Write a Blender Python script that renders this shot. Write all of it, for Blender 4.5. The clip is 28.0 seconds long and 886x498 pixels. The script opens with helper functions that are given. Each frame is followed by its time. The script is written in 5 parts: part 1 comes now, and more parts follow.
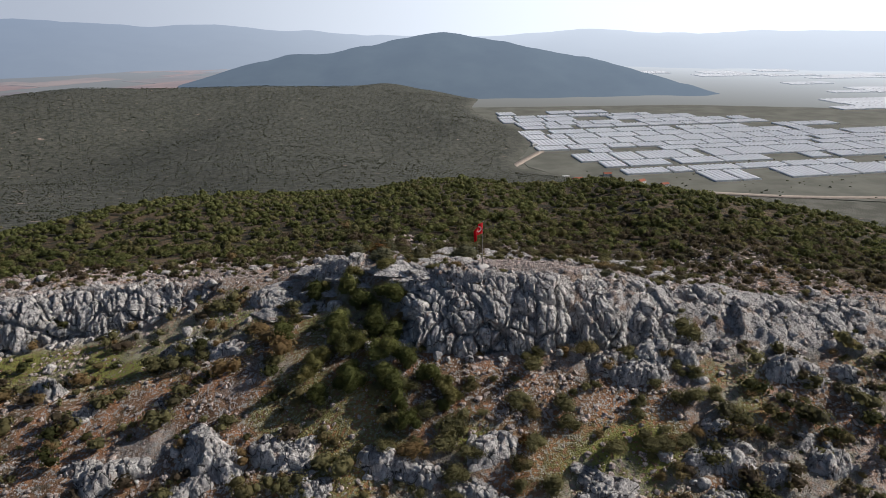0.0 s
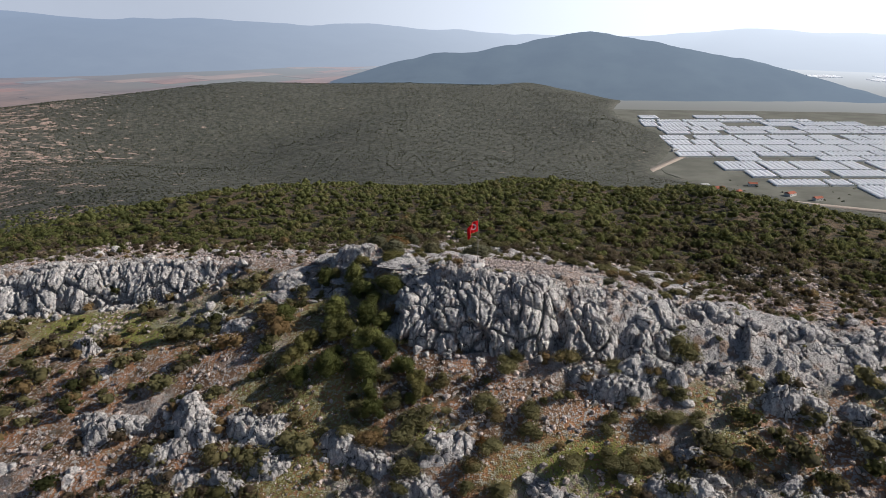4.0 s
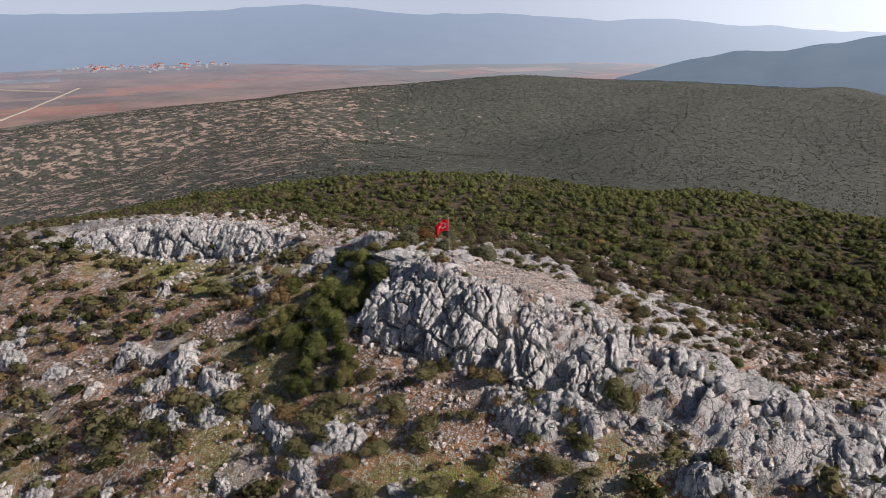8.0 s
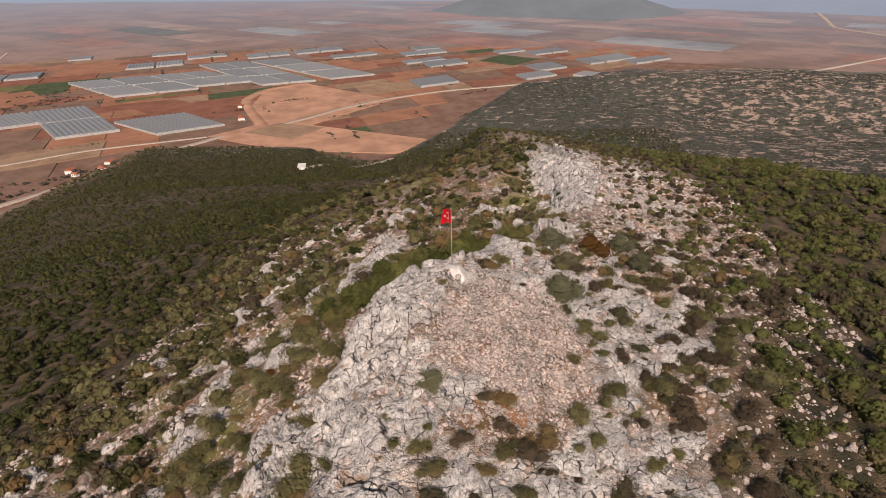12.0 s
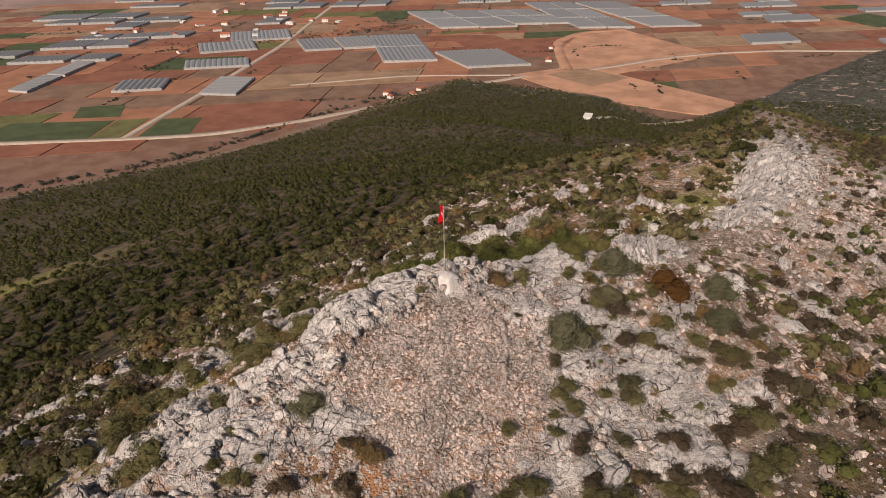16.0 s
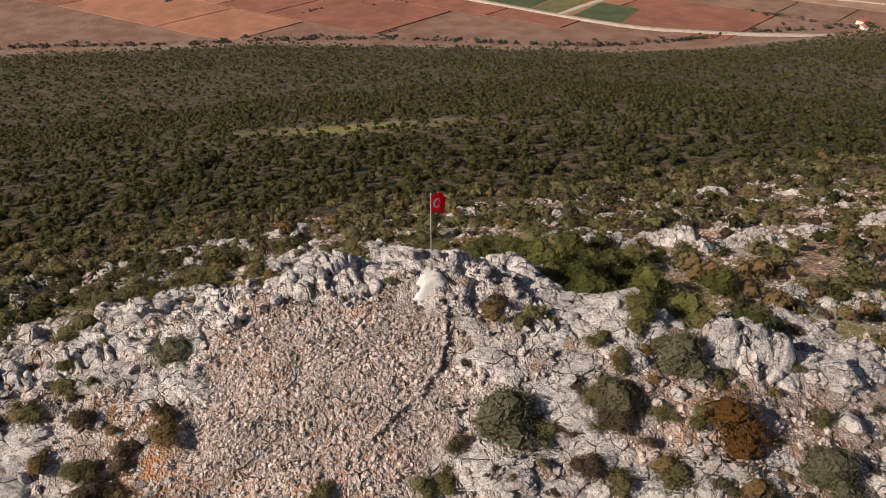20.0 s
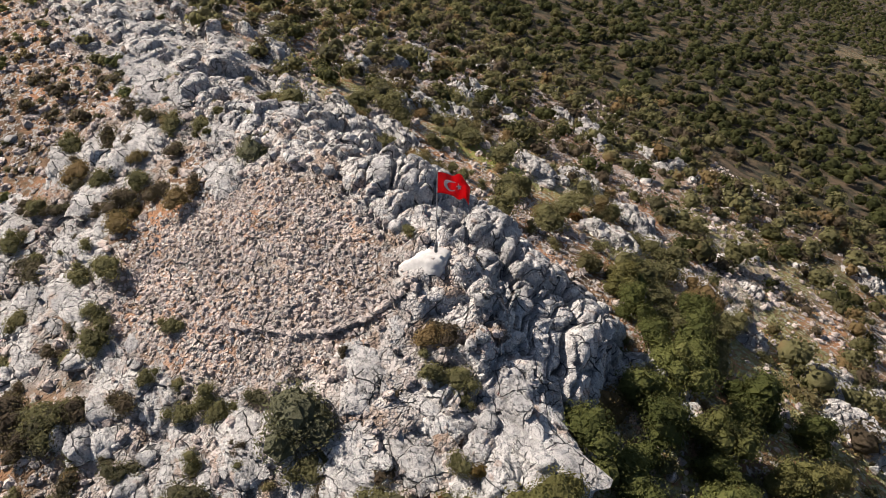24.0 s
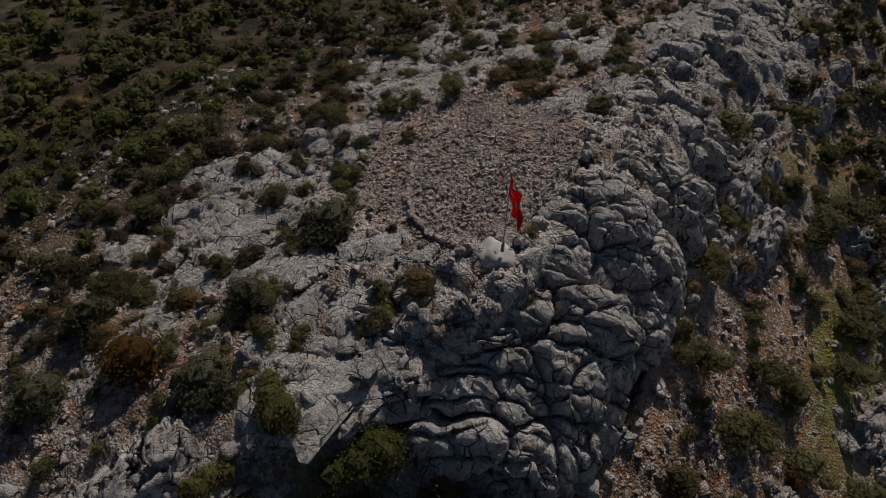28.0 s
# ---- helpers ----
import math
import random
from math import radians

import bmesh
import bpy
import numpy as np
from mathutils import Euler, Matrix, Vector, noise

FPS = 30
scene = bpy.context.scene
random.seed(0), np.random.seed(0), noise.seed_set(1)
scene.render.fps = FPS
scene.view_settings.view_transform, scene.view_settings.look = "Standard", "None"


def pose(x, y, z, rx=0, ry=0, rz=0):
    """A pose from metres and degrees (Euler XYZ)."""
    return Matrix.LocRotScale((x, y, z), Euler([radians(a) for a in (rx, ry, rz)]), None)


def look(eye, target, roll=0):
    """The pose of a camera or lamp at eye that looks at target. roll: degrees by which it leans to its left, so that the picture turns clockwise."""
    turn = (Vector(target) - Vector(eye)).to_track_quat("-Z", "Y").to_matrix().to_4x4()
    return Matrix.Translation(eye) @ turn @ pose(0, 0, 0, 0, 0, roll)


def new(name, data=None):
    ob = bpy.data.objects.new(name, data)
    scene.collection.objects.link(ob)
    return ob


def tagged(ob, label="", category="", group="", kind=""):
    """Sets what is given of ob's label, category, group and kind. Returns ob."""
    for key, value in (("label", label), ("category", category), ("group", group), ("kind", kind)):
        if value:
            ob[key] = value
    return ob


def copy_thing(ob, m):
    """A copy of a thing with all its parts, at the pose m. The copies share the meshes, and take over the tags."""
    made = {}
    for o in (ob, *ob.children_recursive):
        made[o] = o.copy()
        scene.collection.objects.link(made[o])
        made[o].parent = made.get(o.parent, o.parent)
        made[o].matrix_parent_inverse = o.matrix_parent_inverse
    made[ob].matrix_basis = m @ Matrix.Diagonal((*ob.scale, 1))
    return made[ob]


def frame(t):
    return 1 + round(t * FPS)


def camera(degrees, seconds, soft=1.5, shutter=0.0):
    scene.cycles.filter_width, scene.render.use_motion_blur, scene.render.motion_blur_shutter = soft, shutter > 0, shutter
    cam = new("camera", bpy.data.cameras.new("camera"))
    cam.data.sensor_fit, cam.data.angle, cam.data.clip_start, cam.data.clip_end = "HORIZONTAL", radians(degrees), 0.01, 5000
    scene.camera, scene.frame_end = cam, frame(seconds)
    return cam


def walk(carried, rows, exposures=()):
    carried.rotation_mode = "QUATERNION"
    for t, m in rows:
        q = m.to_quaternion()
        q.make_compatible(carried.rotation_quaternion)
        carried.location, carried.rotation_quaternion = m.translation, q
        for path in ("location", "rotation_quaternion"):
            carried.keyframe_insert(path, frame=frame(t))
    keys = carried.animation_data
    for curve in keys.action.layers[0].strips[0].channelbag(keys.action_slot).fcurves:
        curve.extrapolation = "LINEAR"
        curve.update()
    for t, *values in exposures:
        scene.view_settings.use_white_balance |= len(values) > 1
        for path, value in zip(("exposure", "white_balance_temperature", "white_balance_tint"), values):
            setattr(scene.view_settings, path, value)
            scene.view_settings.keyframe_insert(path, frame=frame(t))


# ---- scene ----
cam = camera(66.6, 28.0, soft=0.5)
METRES, TILT, LEAN = 250.0, -19.11, -0.08
OX, OY, OZ = -4.96, -79.33, 29.53
ROWS = [
    (0.0, 0.0, 0.0, 0.0, 0.0, 0.0, -0.0),
    (0.5, 0.0074, 0.0002, -0.0003, 1.3, 0.03, -0.46),
    (1.0, 0.0152, 0.0005, -0.0003, 2.69, 0.01, -0.92),
    (1.5, 0.0235, 0.0009, -0.0004, 4.15, -0.01, -1.39),
    (2.0, 0.0318, 0.0015, -0.0003, 5.52, -0.09, -1.88),
    (2.5, 0.0406, 0.0025, -0.0003, 6.87, -0.18, -2.34),
    (3.0, 0.0496, 0.0037, -0.0002, 8.28, -0.24, -2.82),
    (3.5, 0.0588, 0.0052, 0.0001, 9.78, -0.32, -3.34),
    (5.5, 0.0987, 0.0149, 0.003, 16.69, -0.94, -5.47),
    (6.0, 0.1086, 0.0183, 0.0037, 18.32, -1.08, -6.03),
    (6.5, 0.1187, 0.0222, 0.0049, 20.09, -1.27, -6.58),
    (7.0, 0.13, 0.0274, 0.0064, 22.2, -1.5, -7.24),
    (7.5, 0.1643, 0.0469, 0.0121, 28.39, -2.52, -9.11),
    (8.0, 0.1949, 0.0705, 0.0196, 34.68, -3.84, -10.88),
    (8.5, 0.2217, 0.0985, 0.0292, 41.68, -5.52, -12.76),
    (9.0, 0.2422, 0.129, 0.0401, 48.31, -7.5, -14.27),
    (9.5, 0.2578, 0.1621, 0.0514, 55.67, -9.77, -15.77),
    (10.0, 0.2694, 0.1969, 0.0632, 63.9, -12.47, -17.04),
    (10.5, 0.2764, 0.2335, 0.0752, 71.46, -15.14, -17.93),
    (11.0, 0.2775, 0.2708, 0.0876, 79.34, -18.22, -18.54),
    (11.5, 0.2705, 0.3093, 0.0998, 90.73, -22.8, -19.06),
    (12.0, 0.2519, 0.3463, 0.1112, 102.8, -27.76, -18.65),
    (12.5, 0.2443, 0.3566, 0.1144, 106.04, -29.16, -18.41),
    (14.5, 0.2067, 0.3938, 0.1281, 119.37, -35.16, -16.71),
    (15.0, 0.1948, 0.4021, 0.131, 122.99, -36.83, -16.07),
    (15.5, 0.1821, 0.4096, 0.1334, 126.7, -38.53, -15.36),
    (16.0, 0.1688, 0.4162, 0.1355, 130.53, -40.28, -14.59),
    (16.5, 0.1548, 0.4218, 0.1371, 134.46, -42.04, -13.77),
    (17.0, 0.1404, 0.4265, 0.1385, 138.63, -43.87, -12.8),
    (17.5, 0.1253, 0.4302, 0.1396, 143.02, -45.77, -11.7),
    (18.0, 0.111, 0.4325, 0.1401, 147.25, -47.53, -10.61),
    (18.5, 0.0954, 0.4339, 0.1404, 151.93, -49.41, -9.3),
    (19.0, 0.0795, 0.4341, 0.1404, 156.93, -51.34, -7.78),
    (19.5, 0.0635, 0.433, 0.1398, 162.21, -53.19, -6.12),
    (20.0, 0.0477, 0.4305, 0.1387, 167.81, -55.03, -4.29),
    (20.5, 0.0321, 0.4267, 0.1372, 173.71, -56.73, -2.28),
    (22.5, -0.0234, 0.397, 0.1258, 200.69, -61.5, 7.09),
    (23.0, -0.0343, 0.3868, 0.1221, 208.47, -61.86, 9.47),
    (23.5, -0.0439, 0.3758, 0.1182, 216.75, -61.74, 11.81),
    (24.0, -0.0516, 0.364, 0.1141, 225.57, -61.12, 13.9),
    (24.5, -0.058, 0.3516, 0.1102, 234.89, -59.92, 15.85),
    (25.0, -0.0625, 0.339, 0.1057, 244.81, -58.02, 17.44),
    (25.5, -0.0655, 0.3262, 0.1014, 255.06, -55.57, 18.58),
    (26.0, -0.0669, 0.3133, 0.0972, 265.43, -52.64, 19.28),
    (26.5, -0.0668, 0.301, 0.093, 275.88, -49.39, 19.31),
    (27.0, -0.0657, 0.2887, 0.089, 286.13, -45.99, 18.86),
    (27.5, -0.064, 0.2768, 0.0852, 295.88, -42.57, 17.91),
    (28.0, -0.0619, 0.2651, 0.0815, 304.88, -39.19, 16.54),
]
EXPOSURES = [(0.0, -0.65, 5770, 10), (3.5, -0.5, 5770, 10), (6.0, -0.4, 5670, 10), (9.5, -0.36, 6120, 17), (12.0, -0.4, 6620, 19), (15.0, -0.48, 6820, 19), (18.0, -0.42, 6720, 18), (20.0, -0.22, 6620, 16), (23.0, 0.12, 6170, 12), (25.0, 0.2, 6070, 11), (27.0, 0.18, 6070, 11), (27.5, -0.36, 6070, 11), (28.0, -1.68, 6070, 11)]
walk(cam, [(t, pose(OX, OY, OZ, TILT, LEAN, 0) @ pose(METRES * x, METRES * y, METRES * z, 90 + pitch, roll, yaw)) for t, x, y, z, yaw, pitch, roll in ROWS], EXPOSURES)

# ---- sky and sun: hazy afternoon, sun ahead and to the right of the first view ----
SUN_AZ, SUN_EL = 78.0, 35.0
world = bpy.data.worlds.new("sky")
scene.world = world
world.use_nodes = True
wn = world.node_tree.nodes
sky = wn.new("ShaderNodeTexSky")
sky.sky_type, sky.sun_disc = "NISHITA", False
sky.sun_elevation, sky.sun_rotation = radians(SUN_EL), radians(SUN_AZ)
sky.dust_density, sky.air_density, sky.ozone_density, sky.altitude = 2.0, 1.0, 1.0, 300
world.node_tree.links.new(sky.outputs[0], wn["Background"].inputs[0])
wn["Background"].inputs[1].default_value = 0.064
sun = new("sun", bpy.data.lights.new("sun", "SUN"))
sun.data.energy, sun.data.angle, sun.data.color = 7.1, radians(0.6), (1.0, 0.875, 0.73)
sun_to = Vector((math.sin(radians(SUN_AZ)) * math.cos(radians(SUN_EL)), math.cos(radians(SUN_AZ)) * math.cos(radians(SUN_EL)), math.sin(radians(SUN_EL))))
sun.matrix_world = look(sun_to * 300, (0, 0, 0))

# ---- numeric helpers ----
rng = np.random.default_rng(7)


def hash2(ix, iy, seed):
    h = (ix.astype(np.int64) * 374761393 + iy.astype(np.int64) * 668265263 + seed * 974711 + 12345) & 0xFFFFFFFF
    h = ((h ^ (h >> 13)) * 1274126177) & 0xFFFFFFFF
    return ((h ^ (h >> 16)) & 0xFFFFFF) / float(0xFFFFFF)


def vnoise(x, y, seed=0):
    """Smooth value noise, -1 to 1."""
    ix, iy = np.floor(x), np.floor(y)
    fx, fy = x - ix, y - iy
    u, v = fx * fx * (3 - 2 * fx), fy * fy * (3 - 2 * fy)
    a, b = hash2(ix, iy, seed), hash2(ix + 1, iy, seed)
    c, d = hash2(ix, iy + 1, seed), hash2(ix + 1, iy + 1, seed)
    return 2 * ((a + (b - a) * u) * (1 - v) + (c + (d - c) * u) * v) - 1


def fbm(x, y, size, octaves=4, seed=0):
    out, amp, tot = 0.0, 1.0, 0.0
    for k in range(octaves):
        out = out + amp * vnoise(x / size + 17.3 * k, y / size - 9.1 * k, seed + k)
        tot, amp, size = tot + amp, amp * 0.5, size * 0.47
    return out / tot


def worley(x, y, seed=0):
    """Distance to the cell border (F2 - F1) and a random value of the nearest cell."""
    ix, iy = np.floor(x), np.floor(y)
    f1, f2, val = np.full(x.shape, 9.0), np.full(x.shape, 9.0), np.zeros(x.shape)
    for i in (-1, 0, 1):
        for j in (-1, 0, 1):
            cx, cy = ix + i, iy + j
            px, py = cx + hash2(cx, cy, seed), cy + hash2(cx, cy, seed + 1)
            d = np.hypot(x - px, y - py)
            near = d < f1
            f2 = np.where(near, f1, np.minimum(f2, d))
            val = np.where(near, hash2(cx, cy, seed + 2), val)
            f1 = np.where(near, d, f1)
    return f2 - f1, val


def sstep(a, b, x):
    t = np.clip((x - a) / (b - a), 0, 1)
    return t * t * (3 - 2 * t)


def smax(a, b, k):
    h = np.clip(0.5 + 0.5 * (a - b) / k, 0, 1)
    return b + (a - b) * h + k * h * (1 - h)


# ---- the lie of the land ----
PLAIN = -215.0
CREST_X = [-900, -790, -740, -640, -560, -450, -300, -187, -140, -101, -77, -60, -46, -29, -22, -14, -6, 0, 10, 18, 26, 34, 44, 60, 100, 200, 400, 650]
CREST_Y = [-420, -370, -345, -290, -230, -170, -80, -27, -10, 4.0, 10.2, 12.8, 12.6, 11.4, 9.0, 7, 0, -2.4, -2.2, -2.0, -1.5, -2.0, -1.5, -2, -2, 0, 0, 0]
CREST_Z = [-250, -218, -208, -189, -170, -140, -90, -33, -21.5, -14.8, -10.9, -8.7, -7.8, -6.4, -4.0, -2.4, -1.0, -0.4, -0.5, -1.8, -3.0, -4.4, -5.0, -6.8, -11.5, -36, -120, -225]
WALL_X = [-190, -130, -101, -92, -50, -44, -30, -24, -14, -9, 32, 36, 52, 62, 80]
WALL_W = [14, 12, 7, 7, 6.5, 9, 12, 5, 8, 6.5, 6.5, 7, 6, 9, 12]
NORTH_D = [0, 8, 20, 40, 100, 150, 200, 300, 450, 700]
NORTH_Z = [0, -1.4, -5, -8.6, -16, -24.5, -37, -74, -130, -225]
NORTH_GX = [-300, -190, -100, -60, 20, 45, 100]
NORTH_G = [0.7, 0.5, 0.5, 1.0, 1.0, 0.55, 0.65]
SOUTH_Y = [-700, -610, -500, -300, -201, -155, -77, -40, -20, -9, 0, 12]
SOUTH_Z = [-225, -216, -188, -117, -82, -66, -42, -24.6, -13.6, -7.6, -4.6, -2]
FOOT_X, FOOT_Y = [-400, -330, -160, 33, 250], [578, 585, 626, 679, 700]
SHIFT_X = [-300, -150, -100, -70, -55, -38, -28, -12, 0]
SHIFT_Z = [-92, -19, -12.5, -11.5, -9.6, -6.6, -4.2, -1.5, 0]


def ridge(x, y, line, slope, top):
    """A rounded ridge along a line of (x, y, z)."""
    best = np.full(x.shape, -1e9)
    for (ax, ay, az), (bx, by, bz) in zip(line[:-1], line[1:]):
        ux, uy = bx - ax, by - ay
        t = np.clip(((x - ax) * ux + (y - ay) * uy) / (ux * ux + uy * uy), 0, 1)
        d = np.hypot(x - ax - t * ux, y - ay - t * uy)
        best = np.maximum(best, az + t * (bz - az) - np.sqrt((slope * d) ** 2 + top * top) + top)
    return best


HILL_A = [(-1330, 130, -192), (-1240, 430, -168), (-1110, 755, -149), (-990, 1090, -138), (-800, 1450, -130), (-560, 1640, -146)]
HILL_B = [(-210, 200, -70), (-430, 420, -118), (-760, 640, -154), (-1050, 850, -146)]
HILL_C = [(-110, 450, -112), (-300, 900, -162), (-400, 1450, -172), (-260, 1780, -194)]
HILL_E = [(-560, 200, -160), (-760, 90, -178), (-1000, 0, -192), (-1190, -50, -200)]
HILL_D = [(-560, 1640, -148), (-400, 1850, -158), (-200, 2050, -180), (-160, 2300, -184)]


def land(x, y):
    """Broad height of the mountain, the lower hill behind it and the plain."""
    yc, zc = np.interp(x, CREST_X, CREST_Y), np.interp(x, CREST_X, CREST_Z)
    wob = 1.6 * fbm(x, y * 0 + 3.0, 14, 3, 5)
    yc = yc + wob * sstep(220, 60, np.abs(x))
    d = y - yc
    g = 1 + (np.interp(x, NORTH_GX, NORTH_G) - 1) * np.where(d < 90, 1, np.clip(1 - (d - 90) / 120, 0, 1))
    zn = zc + np.interp(d, NORTH_D, NORTH_Z) * g
    zs = np.interp(y + (np.interp(x, FOOT_X, FOOT_Y) - 610) * sstep(-250, -600, y), SOUTH_Y, SOUTH_Z) + np.interp(x, SHIFT_X, SHIFT_Z) * np.exp(np.minimum(y, 0) / np.interp(x, [-150, -100], [160.0, 45.0]))
    w = np.interp(x, WALL_X, WALL_W)
    t = sstep(0.0, 1.0, -d / w)
    zsouth = np.minimum((zc + 0.25 * d) * (1 - t) + zs * t, zc + np.interp(x, [-700, -450], [0.04, 0.12]) * d)
    z = np.where(d > 0, zn, zsouth)
    far = smax(ridge(x, y, HILL_A, 0.16, 18), ridge(x, y, HILL_B, 0.2, 12), 20)
    far = smax(far, ridge(x, y, HILL_E, 0.12, 10), 20)
    far = smax(far, smax(ridge(x, y, HILL_C, 0.16, 12), ridge(x, y, HILL_D, 0.15, 10), 20), 20)
    foot = np.interp(y, [300, 700, 900, 1000, 1200, 1400, 1800, 2300, 3000], [40, 50, 60, 95, 178, 212, 60, 20, -60]) + 14 * fbm(x, y, 120, 3, 36)
    apron = PLAIN - 4 + np.minimum(0.15 * (foot - x), 24) - 140 * sstep(-220, -620, x) - 300 * sstep(600, 350, y) - 60 * sstep(2000, 2500, y)
    far = smax(far, apron, 16)
    far = far + 7 * fbm(x, y, 240, 4, 31) * sstep(-222, -190, far)
    far = far - 0.35 * np.maximum(0, np.interp(x, [-1450, -1300, -800, -500, 0], [90, -110, -190, -160, -100]) - y)
    z = smax(z, far, 14)
    return smax(z, np.full(x.shape, PLAIN), 6)


def crest_offset(x, y):
    return y - np.interp(x, CREST_X, CREST_Y) - 1.6 * fbm(x, y * 0 + 3.0, 14, 3, 5) * sstep(220, 60, np.abs(x))


def rock_mask(x, y):
    """How much bare limestone shows: the wall along the crest, and patches on the slopes."""
    d = crest_offset(x, y)
    w = np.interp(x, WALL_X, WALL_W)
    along = np.interp(x, [-130, -104, -92, -50, -45, -30, -24, -14, -9, 50, 60, 90], [0.2, 0.8, 1, 1, 0.35, 0.1, 0.6, 0.2, 1, 1, 0.6, 0])
    wall = sstep(-w - 3, -w + 1, d) * sstep(7, 2.5, d) * along
    slope = 0.8 * sstep(0.08, 0.30, fbm(x, y, 8, 3, 41)) * sstep(-62, -30, y) * sstep(75, 40, np.hypot(x, (y + 15) * 0.9)) * sstep(0, -3, d)
    back = sstep(-0.32, 0.02, fbm(x * 0.8, y, 7, 3, 43)) * sstep(1, 4, d) * sstep(30, 16, d) * sstep(-60, -40, x)
    slab_w = sstep(0.0, 0.25, 0.35 + fbm(x, y, 8, 3, 44)) * sstep(-1, 2, d) * sstep(24, 12, d) * sstep(-105, -90, x) * sstep(-38, -50, x)
    back = np.maximum(back * sstep(36, 22, x) * (0.35 + 0.65 * sstep(-12, -4, x)), slab_w)
    return np.clip(np.maximum(wall, np.maximum(0.55 * slope, 0.8 * back)), 0, 1)


def open_hill(x, y):
    """Where the lower hill is thinly covered, to the west."""
    return sstep(140, -260, x + 0.72 * y + 160 * fbm(x, y, 180, 3, 33)) * (0.6 + 0.4 * sstep(0, 240, y))


def rubble_mask(x, y):
    """The field of loose stones beside the flag."""
    u, v = (x - 8.0) / 8.9, (y - 7.0 - 0.15 * (x - 8.0)) / 6.8
    return sstep(1.14, 0.84, np.hypot(u, v) + 0.22 * fbm(x, y, 5, 3, 61)) * sstep(-0.5, 0.8, crest_offset(x, y))


# ---- the limestone cliffs: brow and foot, station by station ----
CLIFF_MAIN = [((31.5, -0.6, -4.2), (31.0, -6.4, -7.9)), ((26.5, -0.2, -3.1), (26.0, -7.6, -7.6)), ((19.0, -0.6, -2.5), (19.0, -8.7, -7.8)), ((13.5, -1.0, -1.3), (14.6, -8.6, -7.3)), ((9.0, -1.8, -0.7), (9.2, -8.0, -6.7)), ((4.0, -2.0, -0.7), (4.4, -8.5, -6.9)), ((0.2, -1.9, -1.0), (0.6, -8.8, -7.2)), ((-3.5, -1.6, -1.5), (-4.6, -8.6, -7.8)), ((-5.6, -0.2, -1.9), (-8.4, -7.4, -7.8)), ((-6.0, 1.6, -1.7), (-9.8, -3.2, -7.2)), ((-6.3, 3.6, -1.3), (-10.2, 1.4, -5.2)), ((-7.2, 6.0, -1.6), (-10.6, 5.2, -3.8))]
CLIFF_WEST = [((-37.0, 11.2, -7.7), (-38.5, 8.0, -9.6)), ((-48.0, 12.2, -8.0), (-49.0, 7.2, -12.2)), ((-62.0, 12.4, -8.9), (-62.0, 5.6, -14.2)), ((-77.0, 10.2, -10.8), (-75.0, 3.0, -16.6)), ((-90.0, 6.2, -13.6), (-89.0, -1.6, -19.4)), ((-103.0, 2.2, -17.2), (-103.0, -4.6, -21.8))]
CLIFF_EAST = [((57.0, -0.4, -7.8), (56.5, -6.0, -10.6)), ((50.0, 0.4, -6.2), (50.0, -7.2, -10.2)), ((44.0, 0.8, -5.4), (43.4, -7.8, -9.8)), ((38.5, 0.6, -5.1), (38.2, -6.4, -9.0)), ((34.6, 0.0, -5.2), (34.6, -4.6, -8.0))]
CLIFFS = (CLIFF_MAIN, CLIFF_WEST, CLIFF_EAST)


def inside(x, y, poly):
    hit = np.zeros(np.shape(x), bool)
    for (ax, ay), (bx, by) in zip(poly, poly[1:] + poly[:1]):
        hit ^= ((ay > y) != (by > y)) & (x < (bx - ax) * (y - ay) / (by - ay + 1e-9) + ax)
    return hit


def height(x, y):
    x, y = np.asarray(x, float), np.asarray(y, float)
    z = land(x, y)
    r = np.hypot(x, y)
    rough = sstep(-214, -200, z)
    z = z + rough * (1.0 * fbm(x, y, 30, 3, 11) * sstep(12, 60, r) * sstep(700, 300, r) + (0.35 * fbm(x, y, 6, 3, 12) + 0.12 * fbm(x, y, 1.3, 2, 13)) * sstep(180, 90, r))
    near = r < 160
    if near.any():
        xn, yn = x[near], y[near]
        rk = rock_mask(xn, yn) * (1 - rubble_mask(xn, yn))
        wx, wy = xn + 1.3 * fbm(xn, yn, 3.6, 4, 21), yn + 1.3 * fbm(xn, yn, 3.6, 4, 22)
        edge, val = worley(wx / 2.1, wy / 3.0, 23)
        edge2, val2 = worley(wx / 0.85, wy / 1.15, 26)
        steep = np.where(crest_offset(xn, yn) < -1, 0.35, 0.75)
        z[near] += rk * (steep * (0.9 * (val - 0.45) - 0.75 * sstep(0.16, 0.0, edge)) + 0.34 * (val2 - 0.5) - 0.3 * sstep(0.16, 0.0, edge2) + 0.3 * fbm(xn, yn, 0.8, 3, 29))
        z[near] -= rubble_mask(xn, yn) * 0.35
        for line in CLIFFS:
            z[near] -= 1.1 * inside(xn, yn, [(b[0], b[1]) for b, f in line] + [(f[0], f[1]) for b, f in reversed(line)])
    return z


